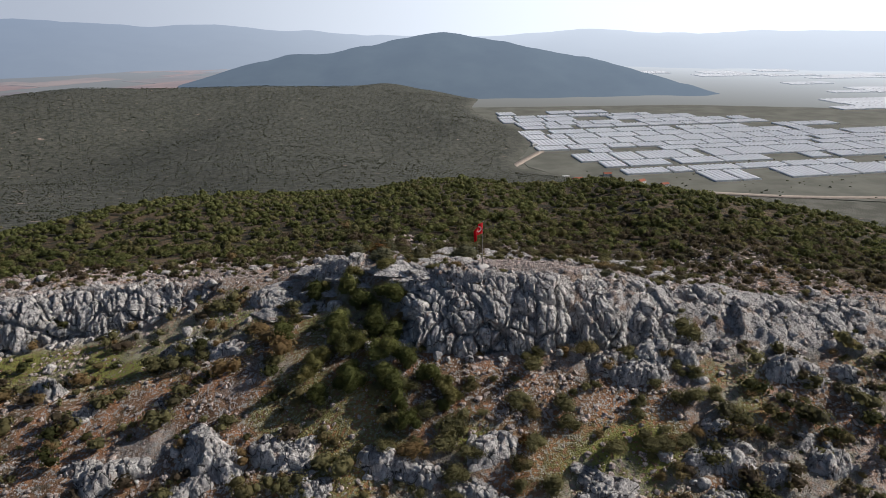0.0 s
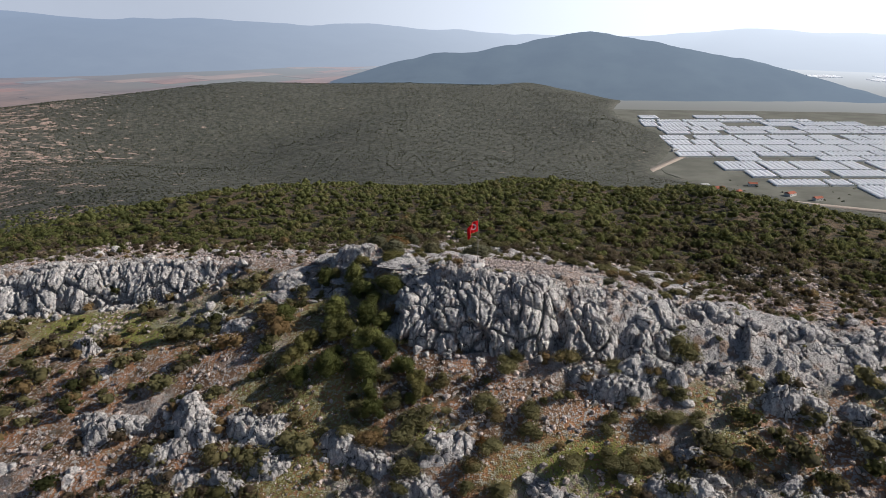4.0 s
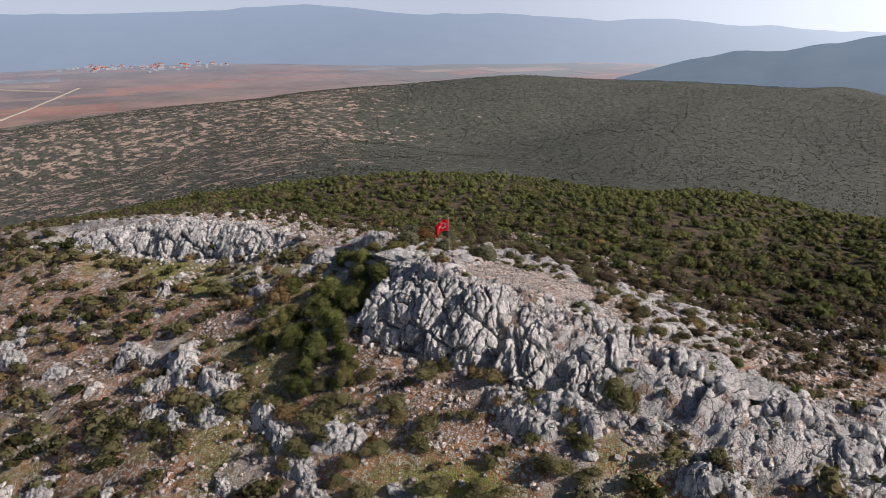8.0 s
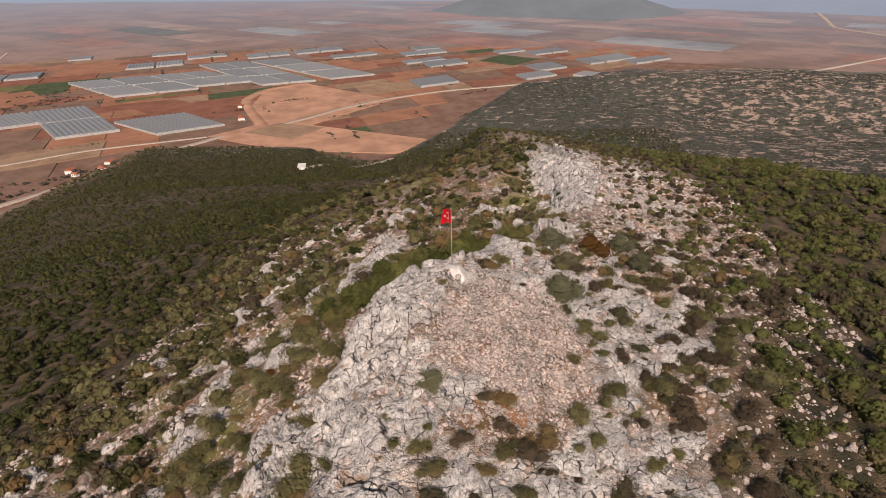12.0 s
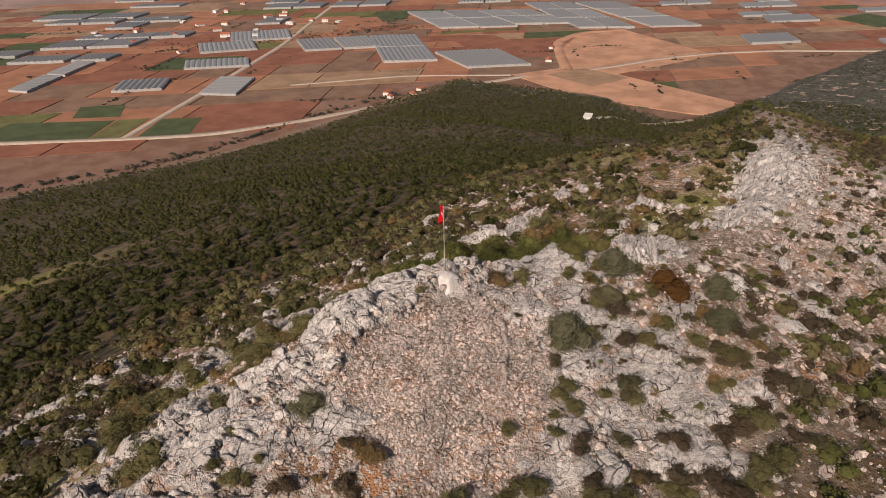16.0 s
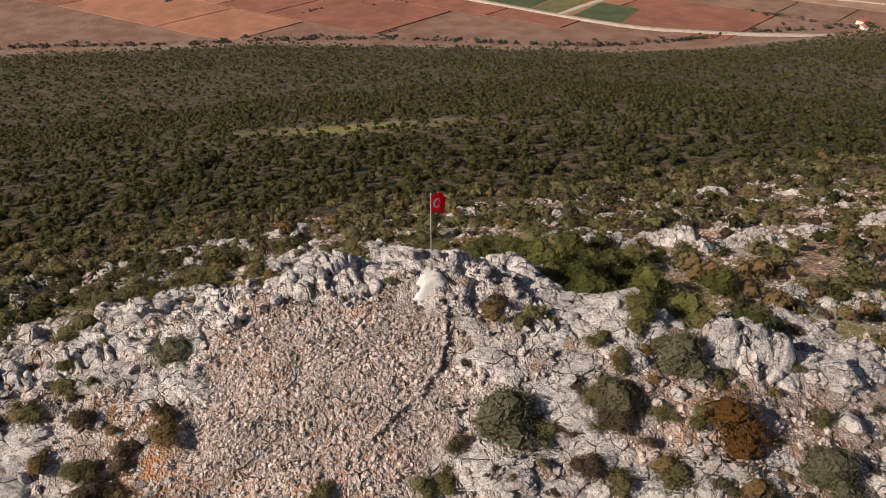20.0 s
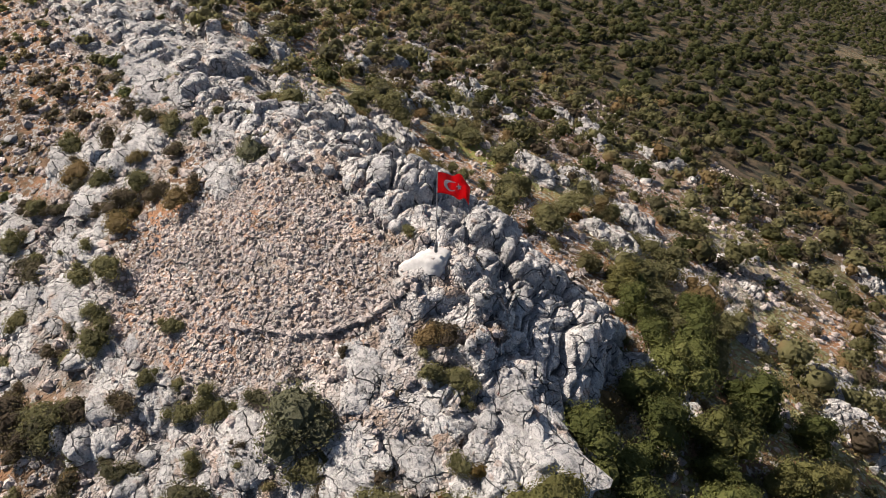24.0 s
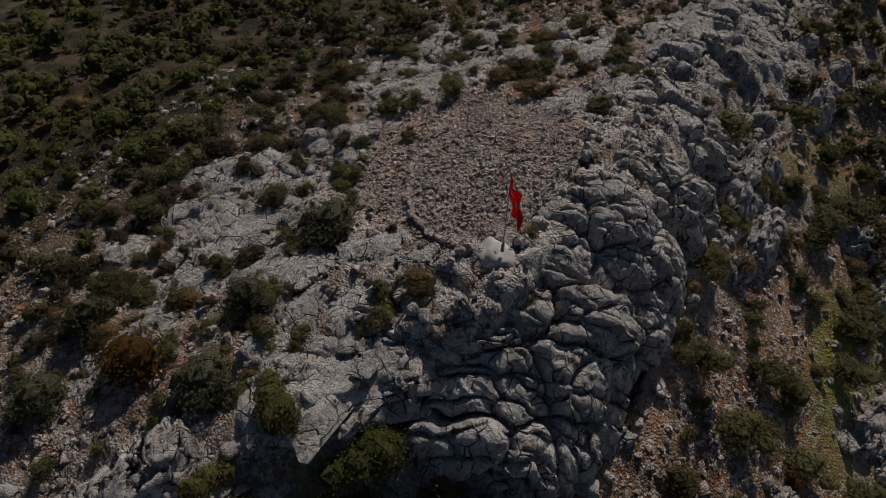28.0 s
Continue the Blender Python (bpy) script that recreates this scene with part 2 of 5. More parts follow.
# ---- mesh helpers ----
def np_mesh(name, verts, faces, mats=(), smooth=True):
    """A mesh from arrays; faces is one array with equally many corners a face."""
    me = bpy.data.meshes.new(name)
    verts, faces = np.asarray(verts, np.float32), np.asarray(faces, np.int32)
    n, k = faces.shape
    me.vertices.add(len(verts))
    me.vertices.foreach_set("co", verts.ravel())
    me.loops.add(n * k)
    me.loops.foreach_set("vertex_index", faces.ravel())
    me.polygons.add(n)
    me.polygons.foreach_set("loop_start", np.arange(0, n * k, k, dtype=np.int32))
    me.polygons.foreach_set("use_smooth", np.full(n, smooth, dtype=bool))
    me.update(calc_edges=True)
    for m in mats:
        me.materials.append(m)
    return me


def part(name, bm, material, parent, label=""):
    """One mesh object under a thing or a part, from a bmesh or a mesh."""
    if isinstance(bm, bpy.types.Mesh):
        me = bm
    else:
        me = bpy.data.meshes.new(name)
        bm.to_mesh(me)
        bm.free()
    if material and not me.materials:
        me.materials.append(material)
    ob = new(name, me)
    ob.parent = parent
    return tagged(ob, label)


# ---- materials ----
class Mat:
    def __init__(self, name, rough=0.9):
        self.m = bpy.data.materials.new(name)
        self.m.use_nodes = True
        self.t = self.m.node_tree
        self.b = self.t.nodes["Principled BSDF"]
        self.b.inputs["Roughness"].default_value = rough
        self.b.inputs["Specular IOR Level"].default_value = 0.25
        self.pos = self.n("ShaderNodeNewGeometry").outputs["Position"]

    def n(self, kind, **inputs):
        node = self.t.nodes.new(kind)
        for key, v in inputs.items():
            self.put(node.inputs[key], v)
        return node

    def put(self, socket, v):
        if isinstance(v, bpy.types.NodeSocket):
            self.t.links.new(v, socket)
        elif isinstance(v, tuple) and len(v) == 3:
            socket.default_value = (*v, 1)
        else:
            socket.default_value = v

    def noise(self, scale, detail=4, vec=None, rough=0.55):
        return self.n("ShaderNodeTexNoise", Vector=vec or self.pos, Scale=scale, Detail=detail, Roughness=rough).outputs["Fac"]

    def ramp(self, fac, a, b):
        node = self.n("ShaderNodeMapRange")
        node.interpolation_type = "SMOOTHSTEP"
        self.put(node.inputs[0], fac)
        node.inputs[1].default_value, node.inputs[2].default_value = a, b
        return node.outputs[0]

    def mix(self, fac, a, b):
        node = self.t.nodes.new("ShaderNodeMix")
        node.data_type = "RGBA"
        self.put(node.inputs[0], fac)
        self.put(node.inputs[6], a)
        self.put(node.inputs[7], b)
        return node.outputs[2]

    def math(self, op, a, b=0.0):
        node = self.t.nodes.new("ShaderNodeMath")
        node.operation = op
        self.put(node.inputs[0], a)
        self.put(node.inputs[1], b)
        return node.outputs[0]

    def scaled(self, sx, sy, sz, vec=None):
        node = self.n("ShaderNodeMapping", Vector=vec or self.pos)
        node.inputs["Scale"].default_value = (sx, sy, sz)
        return node.outputs[0]

    def bump(self, height_socket, dist, strength=1.0):
        node = self.n("ShaderNodeBump", Height=height_socket, Distance=dist, Strength=strength)
        self.t.links.new(node.outputs[0], self.b.inputs["Normal"])

    def colour(self, c):
        self.put(self.b.inputs["Base Color"], c)
        return self.m


def crack_lines(M, scale, sx, sy, sz, warp, width):
    """Narrow joints between irregular blocks."""
    col = M.n("ShaderNodeTexNoise", Vector=M.pos, Scale=1.1 * scale, Detail=4).outputs["Color"]
    off = M.n("ShaderNodeVectorMath")
    off.operation = "MULTIPLY_ADD"
    M.t.links.new(col, off.inputs[0])
    off.inputs[1].default_value = (warp, warp, warp)
    M.t.links.new(M.pos, off.inputs[2])
    vor = M.n("ShaderNodeTexVoronoi", Vector=M.scaled(sx, sy, sz, off.outputs[0]), Scale=scale)
    vor.feature = "DISTANCE_TO_EDGE"
    line = M.ramp(vor.outputs["Distance"], width, width * 0.15)
    return M.math("MULTIPLY", line, M.ramp(M.noise(0.9 * scale, 3), 0.40, 0.56))


def limestone(name, tint=(1, 1, 1), island=0.0):
    M = Mat(name, 0.92)
    big, mid, fine = M.noise(0.45, 3), M.noise(2.4, 6, rough=0.65), M.noise(11, 5, rough=0.65)
    streak = M.noise(1.3, 5, M.scaled(1.6, 1.6, 0.3))
    base = M.mix(M.ramp(big, 0.38, 0.62), tuple(a * b for a, b in zip((0.52, 0.495, 0.475), tint)), tuple(a * b for a, b in zip((0.74, 0.70, 0.66), tint)))
    base = M.mix(M.math("MULTIPLY", M.ramp(streak, 0.50, 0.68), 0.6), base, (0.27, 0.265, 0.26))
    base = M.mix(M.math("MULTIPLY", M.ramp(mid, 0.54, 0.66), 0.6), base, (0.16, 0.157, 0.155))
    base = M.mix(M.math("MULTIPLY", M.ramp(M.noise(0.8, 4), 0.59, 0.70), 0.55), base, (0.46, 0.29, 0.19))
    base = M.mix(M.math("MULTIPLY", M.ramp(fine, 0.53, 0.64), 0.55), base, (0.13, 0.125, 0.12))
    isle = M.n("ShaderNodeNewGeometry").outputs["Random Per Island"]
    base = M.mix(M.math("MULTIPLY", isle, island), base, (0.20, 0.185, 0.175))
    wide = crack_lines(M, 0.75, 1.0, 1.0, 0.45, 1.0, 0.035)
    thin = crack_lines(M, 2.1, 1.0, 1.0, 0.5, 0.5, 0.035)
    cut = M.math("MAXIMUM", wide, M.math("MULTIPLY", thin, 0.6))
    base = M.mix(M.math("MULTIPLY", cut, 0.9), base, (0.035, 0.033, 0.03))
    h = M.math("ADD", M.math("MULTIPLY", fine, 0.3), M.math("ADD", M.math("MULTIPLY", mid, 0.8), M.math("MULTIPLY", cut, -0.9)))
    M.bump(h, 0.42, 1.0)
    return M.colour(base)


ROCK = limestone("limestone")


def ground_material():
    M = Mat("ground", 0.95)
    att = M.t.nodes.new("ShaderNodeAttribute")
    att.attribute_name = "zone"
    sep = M.n("ShaderNodeSeparateColor", Color=att.outputs["Color"])
    rock, grass, wood = sep.outputs[0], sep.outputs[1], sep.outputs[2]
    bare = att.outputs["Alpha"]
    n_big, n_mid, n_small, n_fine = M.noise(0.045, 4), M.noise(0.4, 4), M.noise(2.4, 4), M.noise(9, 3)
    soil = M.mix(M.ramp(n_mid, 0.38, 0.64), (0.16, 0.095, 0.056), (0.28, 0.17, 0.10))
    soil = M.mix(M.ramp(M.noise(0.22, 5), 0.49, 0.60), soil, (0.38, 0.195, 0.10))
    peb = M.n("ShaderNodeTexVoronoi", Vector=M.pos, Scale=2.6)
    grit = M.n("ShaderNodeTexVoronoi", Vector=M.pos, Scale=7.0)
    pick = M.n("ShaderNodeSeparateColor", Color=peb.outputs["Color"]).outputs[0]
    pebble = M.math("MULTIPLY", M.ramp(peb.outputs["Distance"], 0.30, 0.20), M.ramp(M.math("ADD", pick, M.math("MULTIPLY", n_mid, 0.8)), 0.56, 0.72))
    soil = M.mix(M.ramp(n_small, 0.51, 0.59), soil, (0.43, 0.40, 0.365))
    soil = M.mix(pebble, soil, M.mix(pick, (0.34, 0.32, 0.30), (0.66, 0.62, 0.57)))
    soil = M.mix(M.math("MULTIPLY", M.ramp(M.noise(0.7, 5), 0.52, 0.64), 0.65), soil, (0.075, 0.065, 0.036))
    green = M.mix(M.ramp(n_small, 0.4, 0.6), (0.17, 0.22, 0.04), (0.27, 0.26, 0.07))
    c = M.mix(M.math("MULTIPLY", grass, M.ramp(n_small, 0.38, 0.52)), soil, green)
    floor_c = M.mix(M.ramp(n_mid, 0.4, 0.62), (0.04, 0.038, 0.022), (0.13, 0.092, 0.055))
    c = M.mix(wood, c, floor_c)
    stone = M.mix(M.ramp(n_mid, 0.35, 0.65), (0.45, 0.43, 0.41), (0.63, 0.585, 0.545))
    stone = M.mix(M.math("MULTIPLY", M.ramp(M.noise(5.5, 6, rough=0.65), 0.54, 0.68), 0.6), stone, (0.15, 0.145, 0.14))
    stone = M.mix(M.ramp(n_small, 0.54, 0.66), stone, (0.24, 0.225, 0.215))
    stone = M.mix(M.math("MULTIPLY", M.ramp(M.noise(0.55, 5), 0.52, 0.62), 0.75), stone, (0.30, 0.20, 0.135))
    joint = M.math("MAXIMUM", crack_lines(M, 0.7, 1.6, 0.55, 0.7, 1.0, 0.035), M.math("MULTIPLY", crack_lines(M, 1.9, 1.5, 0.7, 0.8, 0.5, 0.035), 0.7))
    stone = M.mix(M.math("MULTIPLY", joint, 0.85), stone, (0.06, 0.055, 0.05))
    c = M.mix(rock, c, stone)
    spots = M.n("ShaderNodeTexVoronoi", Vector=M.pos, Scale=0.11).outputs["Distance"]
    opened = M.t.nodes.new("ShaderNodeAttribute")
    opened.attribute_name = "open_hill"
    gap_n = M.math("ADD", M.noise(0.07, 5, rough=0.7), M.math("MULTIPLY", n_big, 0.6))
    gap = M.ramp(M.math("ADD", gap_n, M.math("MULTIPLY", opened.outputs["Fac"], 0.20)), 0.985, 1.11)
    hill = M.mix(gap, M.mix(M.ramp(M.math("ADD", M.noise(0.13, 6, rough=0.7), M.math("MULTIPLY", spots, 0.3)), 0.50, 0.82), (0.115, 0.112, 0.09), (0.06, 0.065, 0.052)), M.mix(n_mid, (0.38, 0.23, 0.16), (0.50, 0.42, 0.36)))
    c = M.mix(bare, c, hill)
    level = M.n("ShaderNodeSeparateXYZ", Vector=M.pos).outputs[2]
    loam = M.mix(M.ramp(n_big, 0.35, 0.65), (0.19, 0.105, 0.072), (0.25, 0.155, 0.115))
    loam = M.mix(grass, loam, M.mix(M.ramp(n_big, 0.35, 0.65), (0.115, 0.115, 0.09), (0.175, 0.17, 0.14)))
    c = M.mix(M.ramp(level, PLAIN + 3.5, PLAIN + 0.8), c, loam)
    relief = M.math("ADD", M.math("ADD", n_small, M.math("MULTIPLY", pebble, 0.8)), M.math("MULTIPLY", grit.outputs["Distance"], -0.5))
    relief = M.math("SUBTRACT", relief, M.math("MULTIPLY", M.math("MULTIPLY", joint, rock), 1.2))
    M.bump(M.math("ADD", relief, M.math("MULTIPLY", n_fine, 0.45)), 0.22, 1.0)
    return M.colour(c)


GROUND = ground_material()


def foliage(name, dark, light, dry, through_c=(0.25, 0.235, 0.085), share=0.4):
    M = Mat(name, 0.75)
    leaf = M.n("ShaderNodeNewGeometry").outputs["Random Per Island"]
    tint = M.t.nodes.new("ShaderNodeAttribute")
    tint.attribute_name = "tint"
    one = M.math("FRACT", M.math("ADD", tint.outputs["Fac"], M.n("ShaderNodeObjectInfo").outputs["Random"]))
    c = M.mix(M.math("ADD", M.math("MULTIPLY", leaf, 0.45), M.math("MULTIPLY", one, 0.55)), dark, light)
    worn = M.math("MAXIMUM", M.ramp(M.noise(0.22, 3), 0.60, 0.76), M.ramp(M.math("FRACT", M.math("MULTIPLY", one, 7.3)), 0.72, 0.95))
    c = M.mix(M.math("MULTIPLY", worn, 0.8), c, dry)
    M.bump(M.noise(6.0, 4, rough=0.7), 0.25, 1.0)
    M.b.inputs["Specular IOR Level"].default_value = 0.12
    M.colour(c)
    glow = M.n("ShaderNodeBsdfTranslucent", Color=M.mix(share, c, through_c))
    mixer = M.n("ShaderNodeMixShader", Fac=0.45)
    M.t.links.new(M.b.outputs[0], mixer.inputs[1])
    M.t.links.new(glow.outputs[0], mixer.inputs[2])
    M.t.links.new(mixer.outputs[0], M.t.nodes["Material Output"].inputs[0])
    return M.m


LEAF_GREEN = foliage("kermes_oak_leaves", (0.045, 0.058, 0.016), (0.25, 0.26, 0.085), (0.25, 0.215, 0.085))
LEAF_DRY = foliage("olive_brown_leaves", (0.095, 0.09, 0.04), (0.31, 0.285, 0.135), (0.30, 0.19, 0.09))
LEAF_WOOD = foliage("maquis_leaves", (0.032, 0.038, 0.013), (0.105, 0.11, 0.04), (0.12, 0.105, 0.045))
# Maquis leaves again, lighter: sunlight on the back slope put into the colour.
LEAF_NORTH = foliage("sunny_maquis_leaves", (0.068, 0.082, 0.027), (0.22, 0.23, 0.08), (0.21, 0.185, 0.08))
LEAF_HILL = foliage("hill_scrub_leaves", (0.042, 0.050, 0.042), (0.10, 0.11, 0.088), (0.11, 0.105, 0.08))


def plain_mat(name, c, rough=0.8, spread=0.25, scale=0.05, metal=0.0):
    M = Mat(name, rough)
    dark = tuple(v * (1 - spread) for v in c)
    lite = tuple(min(1, v * (1 + spread)) for v in c)
    M.b.inputs["Metallic"].default_value = metal
    return M.colour(M.mix(M.ramp(M.noise(scale, 5), 0.3, 0.7), dark, lite))


# ---- ground: one sheet from the summit to the horizon ----
def ground_sheet():
    def lines(lo, hi, step, ratio):
        fine = list(np.arange(lo, hi, step))
        out, g = [], step
        while not out or out[-1] < 4930:
            g *= ratio
            out.append((out[-1] if out else 0.0) + min(g, 260))
        return np.array([lo - o for o in reversed(out)] + fine + [fine[-1] + o for o in out])
    xs, ys = lines(-72, 50, 0.32, 1.046), lines(-34, 24, 0.29, 1.046)
    gx, gy = np.meshgrid(xs, ys, indexing="ij")
    x, y = gx.ravel(), gy.ravel()
    z = height(x, y)
    k = np.arange(len(xs) * len(ys)).reshape(len(xs), len(ys))
    quads = np.stack([k[:-1, :-1], k[1:, :-1], k[1:, 1:], k[:-1, 1:]], -1).reshape(-1, 4)
    me = np_mesh("ground", np.stack([x, y, z], -1), quads, [GROUND])
    r = np.hypot(x, y)
    rk = np.maximum(rock_mask(x, y) * (1 - rubble_mask(x, y)), 0.35 * rubble_mask(x, y)) * (r < 170)
    d = crest_offset(x, y)
    grass = sstep(0.15, 0.4, fbm(x, y, 16, 3, 71)) * (d < -3) * sstep(-75, -40, y)
    lawn = np.exp(-(((x + 58) / 12) ** 2 + ((y - 1) / 5) ** 2)) + np.exp(-(((x - 12) / 6) ** 2 + ((y + 22) / 3.5) ** 2)) + np.exp(-(((x + 35) / 8) ** 2 + ((y - 3) / 4) ** 2))
    lawn = lawn + np.exp(-(((x - 16) / 4) ** 2 + ((y + 19.5) / 2.5) ** 2)) + np.exp(-(((x + 45) / 5) ** 2 + ((y + 3) / 3) ** 2)) + 0.8 * np.exp(-(((x + 2) / 3) ** 2 + ((y + 18.6) / 1.8) ** 2))
    lawn = lawn + np.exp(-(((x + 8) / 34) ** 2 + ((y + 163 + 0.25 * x) / 11) ** 2))
    grass = np.clip(grass * 0.6 + lawn * 1.3, 0, 1)
    grass = np.where(z < PLAIN + 6, sstep(300, 600, y), grass)
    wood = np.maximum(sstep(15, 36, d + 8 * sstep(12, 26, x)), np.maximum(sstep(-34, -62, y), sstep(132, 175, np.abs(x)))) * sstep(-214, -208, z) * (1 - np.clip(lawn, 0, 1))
    bare = sstep(200, 330, r) * np.maximum(sstep(-60, 40, 0.12 * x + 100 + y - 40 * fbm(x, y, 120, 3, 77)), sstep(-640, -720, x))
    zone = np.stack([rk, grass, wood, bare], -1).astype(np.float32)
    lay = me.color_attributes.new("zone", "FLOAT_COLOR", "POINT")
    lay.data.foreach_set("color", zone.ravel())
    lay = me.attributes.new("open_hill", "FLOAT", "POINT")
    lay.data.foreach_set("value", open_hill(x, y).astype(np.float32))
    ob = new("ground", me)
    return tagged(ob, "rocky limestone summit falling to wooded slopes and a plain", "ground", kind="structure")


ground_sheet()


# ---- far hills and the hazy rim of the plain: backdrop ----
# Default colour of the haze that backdrop materials emit.
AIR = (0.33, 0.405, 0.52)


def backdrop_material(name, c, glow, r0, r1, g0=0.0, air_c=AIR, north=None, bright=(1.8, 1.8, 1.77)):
    """Distance: its own colour, with air light put in as emission that grows with the way from the summit."""
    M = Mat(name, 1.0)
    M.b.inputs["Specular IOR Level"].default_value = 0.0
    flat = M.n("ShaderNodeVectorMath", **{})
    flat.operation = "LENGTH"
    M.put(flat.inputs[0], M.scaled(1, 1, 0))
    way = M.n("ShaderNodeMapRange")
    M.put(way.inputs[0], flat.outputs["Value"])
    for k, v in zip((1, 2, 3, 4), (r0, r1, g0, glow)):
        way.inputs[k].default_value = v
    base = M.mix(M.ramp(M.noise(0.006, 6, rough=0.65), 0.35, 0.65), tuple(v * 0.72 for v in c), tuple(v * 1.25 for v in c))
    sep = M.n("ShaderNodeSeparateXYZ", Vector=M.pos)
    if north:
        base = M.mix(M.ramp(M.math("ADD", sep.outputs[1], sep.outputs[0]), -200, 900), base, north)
    # The painted haze is made whiter on the sunward side.
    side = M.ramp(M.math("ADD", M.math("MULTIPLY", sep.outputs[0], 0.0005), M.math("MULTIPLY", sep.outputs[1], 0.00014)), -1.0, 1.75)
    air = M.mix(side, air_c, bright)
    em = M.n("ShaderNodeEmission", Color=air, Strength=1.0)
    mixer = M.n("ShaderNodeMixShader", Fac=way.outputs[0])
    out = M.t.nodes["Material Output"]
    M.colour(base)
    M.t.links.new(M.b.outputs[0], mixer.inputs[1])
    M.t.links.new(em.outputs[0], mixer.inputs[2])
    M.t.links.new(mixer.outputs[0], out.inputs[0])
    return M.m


def hill_mesh(name, line, slope, top, rough, size, x0, x1, y0, y1, n, material, seed, label):
    xs, ys = np.meshgrid(np.linspace(x0, x1, n), np.linspace(y0, y1, n), indexing="ij")
    x, y = xs.ravel(), ys.ravel()
    z = ridge(x, y, line, slope, top) + rough * fbm(x, y, size, 5, seed)
    z = np.maximum(z, PLAIN - 12)
    k = np.arange(n * n).reshape(n, n)
    q = np.stack([k[:-1, :-1], k[1:, :-1], k[1:, 1:], k[:-1, 1:]], -1).reshape(-1, 4)
    q = q[(z[q].max(1) > PLAIN - 8) & (np.hypot(x, y)[q].max(1) < 4900)]
    return tagged(new(name, np_mesh(name, np.stack([x, y, z], -1), q, [material])), label, "hill", kind="structure")


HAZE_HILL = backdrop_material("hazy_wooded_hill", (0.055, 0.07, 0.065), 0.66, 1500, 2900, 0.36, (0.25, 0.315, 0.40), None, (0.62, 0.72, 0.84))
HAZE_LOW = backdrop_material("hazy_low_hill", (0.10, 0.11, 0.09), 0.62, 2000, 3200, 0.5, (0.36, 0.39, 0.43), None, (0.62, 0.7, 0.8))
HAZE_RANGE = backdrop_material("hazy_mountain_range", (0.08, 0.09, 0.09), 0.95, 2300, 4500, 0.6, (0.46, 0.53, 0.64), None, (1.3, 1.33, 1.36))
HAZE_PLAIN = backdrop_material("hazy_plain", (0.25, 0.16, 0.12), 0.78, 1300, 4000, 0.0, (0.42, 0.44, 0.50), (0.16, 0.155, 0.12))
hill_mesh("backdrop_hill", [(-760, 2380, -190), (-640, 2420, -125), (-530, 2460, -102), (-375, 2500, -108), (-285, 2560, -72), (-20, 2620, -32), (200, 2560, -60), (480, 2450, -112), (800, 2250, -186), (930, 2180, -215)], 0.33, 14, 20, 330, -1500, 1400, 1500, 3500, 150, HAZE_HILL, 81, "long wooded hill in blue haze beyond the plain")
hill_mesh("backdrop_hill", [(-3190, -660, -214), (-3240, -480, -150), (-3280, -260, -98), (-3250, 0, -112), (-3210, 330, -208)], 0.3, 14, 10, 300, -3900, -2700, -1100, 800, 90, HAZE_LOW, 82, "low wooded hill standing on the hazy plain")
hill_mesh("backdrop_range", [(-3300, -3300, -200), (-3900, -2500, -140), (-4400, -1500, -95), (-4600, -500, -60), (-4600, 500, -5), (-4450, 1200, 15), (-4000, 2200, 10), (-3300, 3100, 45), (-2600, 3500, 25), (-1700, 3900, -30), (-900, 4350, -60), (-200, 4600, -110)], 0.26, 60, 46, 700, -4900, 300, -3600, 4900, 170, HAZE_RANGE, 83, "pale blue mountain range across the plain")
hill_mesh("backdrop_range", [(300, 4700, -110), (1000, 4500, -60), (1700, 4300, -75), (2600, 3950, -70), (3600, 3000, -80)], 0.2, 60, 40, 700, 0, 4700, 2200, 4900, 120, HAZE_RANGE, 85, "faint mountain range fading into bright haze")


def ring_mesh(name, radii, zs, material, label, a0=0.0, a1=2 * np.pi, n=180):
    ang = np.linspace(a0, a1, n)
    v = np.concatenate([np.stack([r * np.sin(ang), r * np.cos(ang), np.full(n, z)], -1) for r, z in zip(radii, zs)])
    k = np.arange(len(radii) * n).reshape(len(radii), n)
    q = np.stack([k[:-1, :-1], k[:-1, 1:], k[1:, 1:], k[1:, :-1]], -1).reshape(-1, 4)
    return tagged(new(name, np_mesh(name, v, q, [material])), label, "backdrop", kind="structure")


# Glowing ring added to stand for the bright hazy sky at the horizon.
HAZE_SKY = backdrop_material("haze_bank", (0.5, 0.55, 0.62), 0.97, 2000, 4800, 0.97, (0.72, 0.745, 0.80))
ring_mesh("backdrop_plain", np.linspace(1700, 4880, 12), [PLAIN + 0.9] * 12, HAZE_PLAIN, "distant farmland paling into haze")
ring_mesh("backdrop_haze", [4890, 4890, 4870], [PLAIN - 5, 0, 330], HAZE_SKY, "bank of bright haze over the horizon")

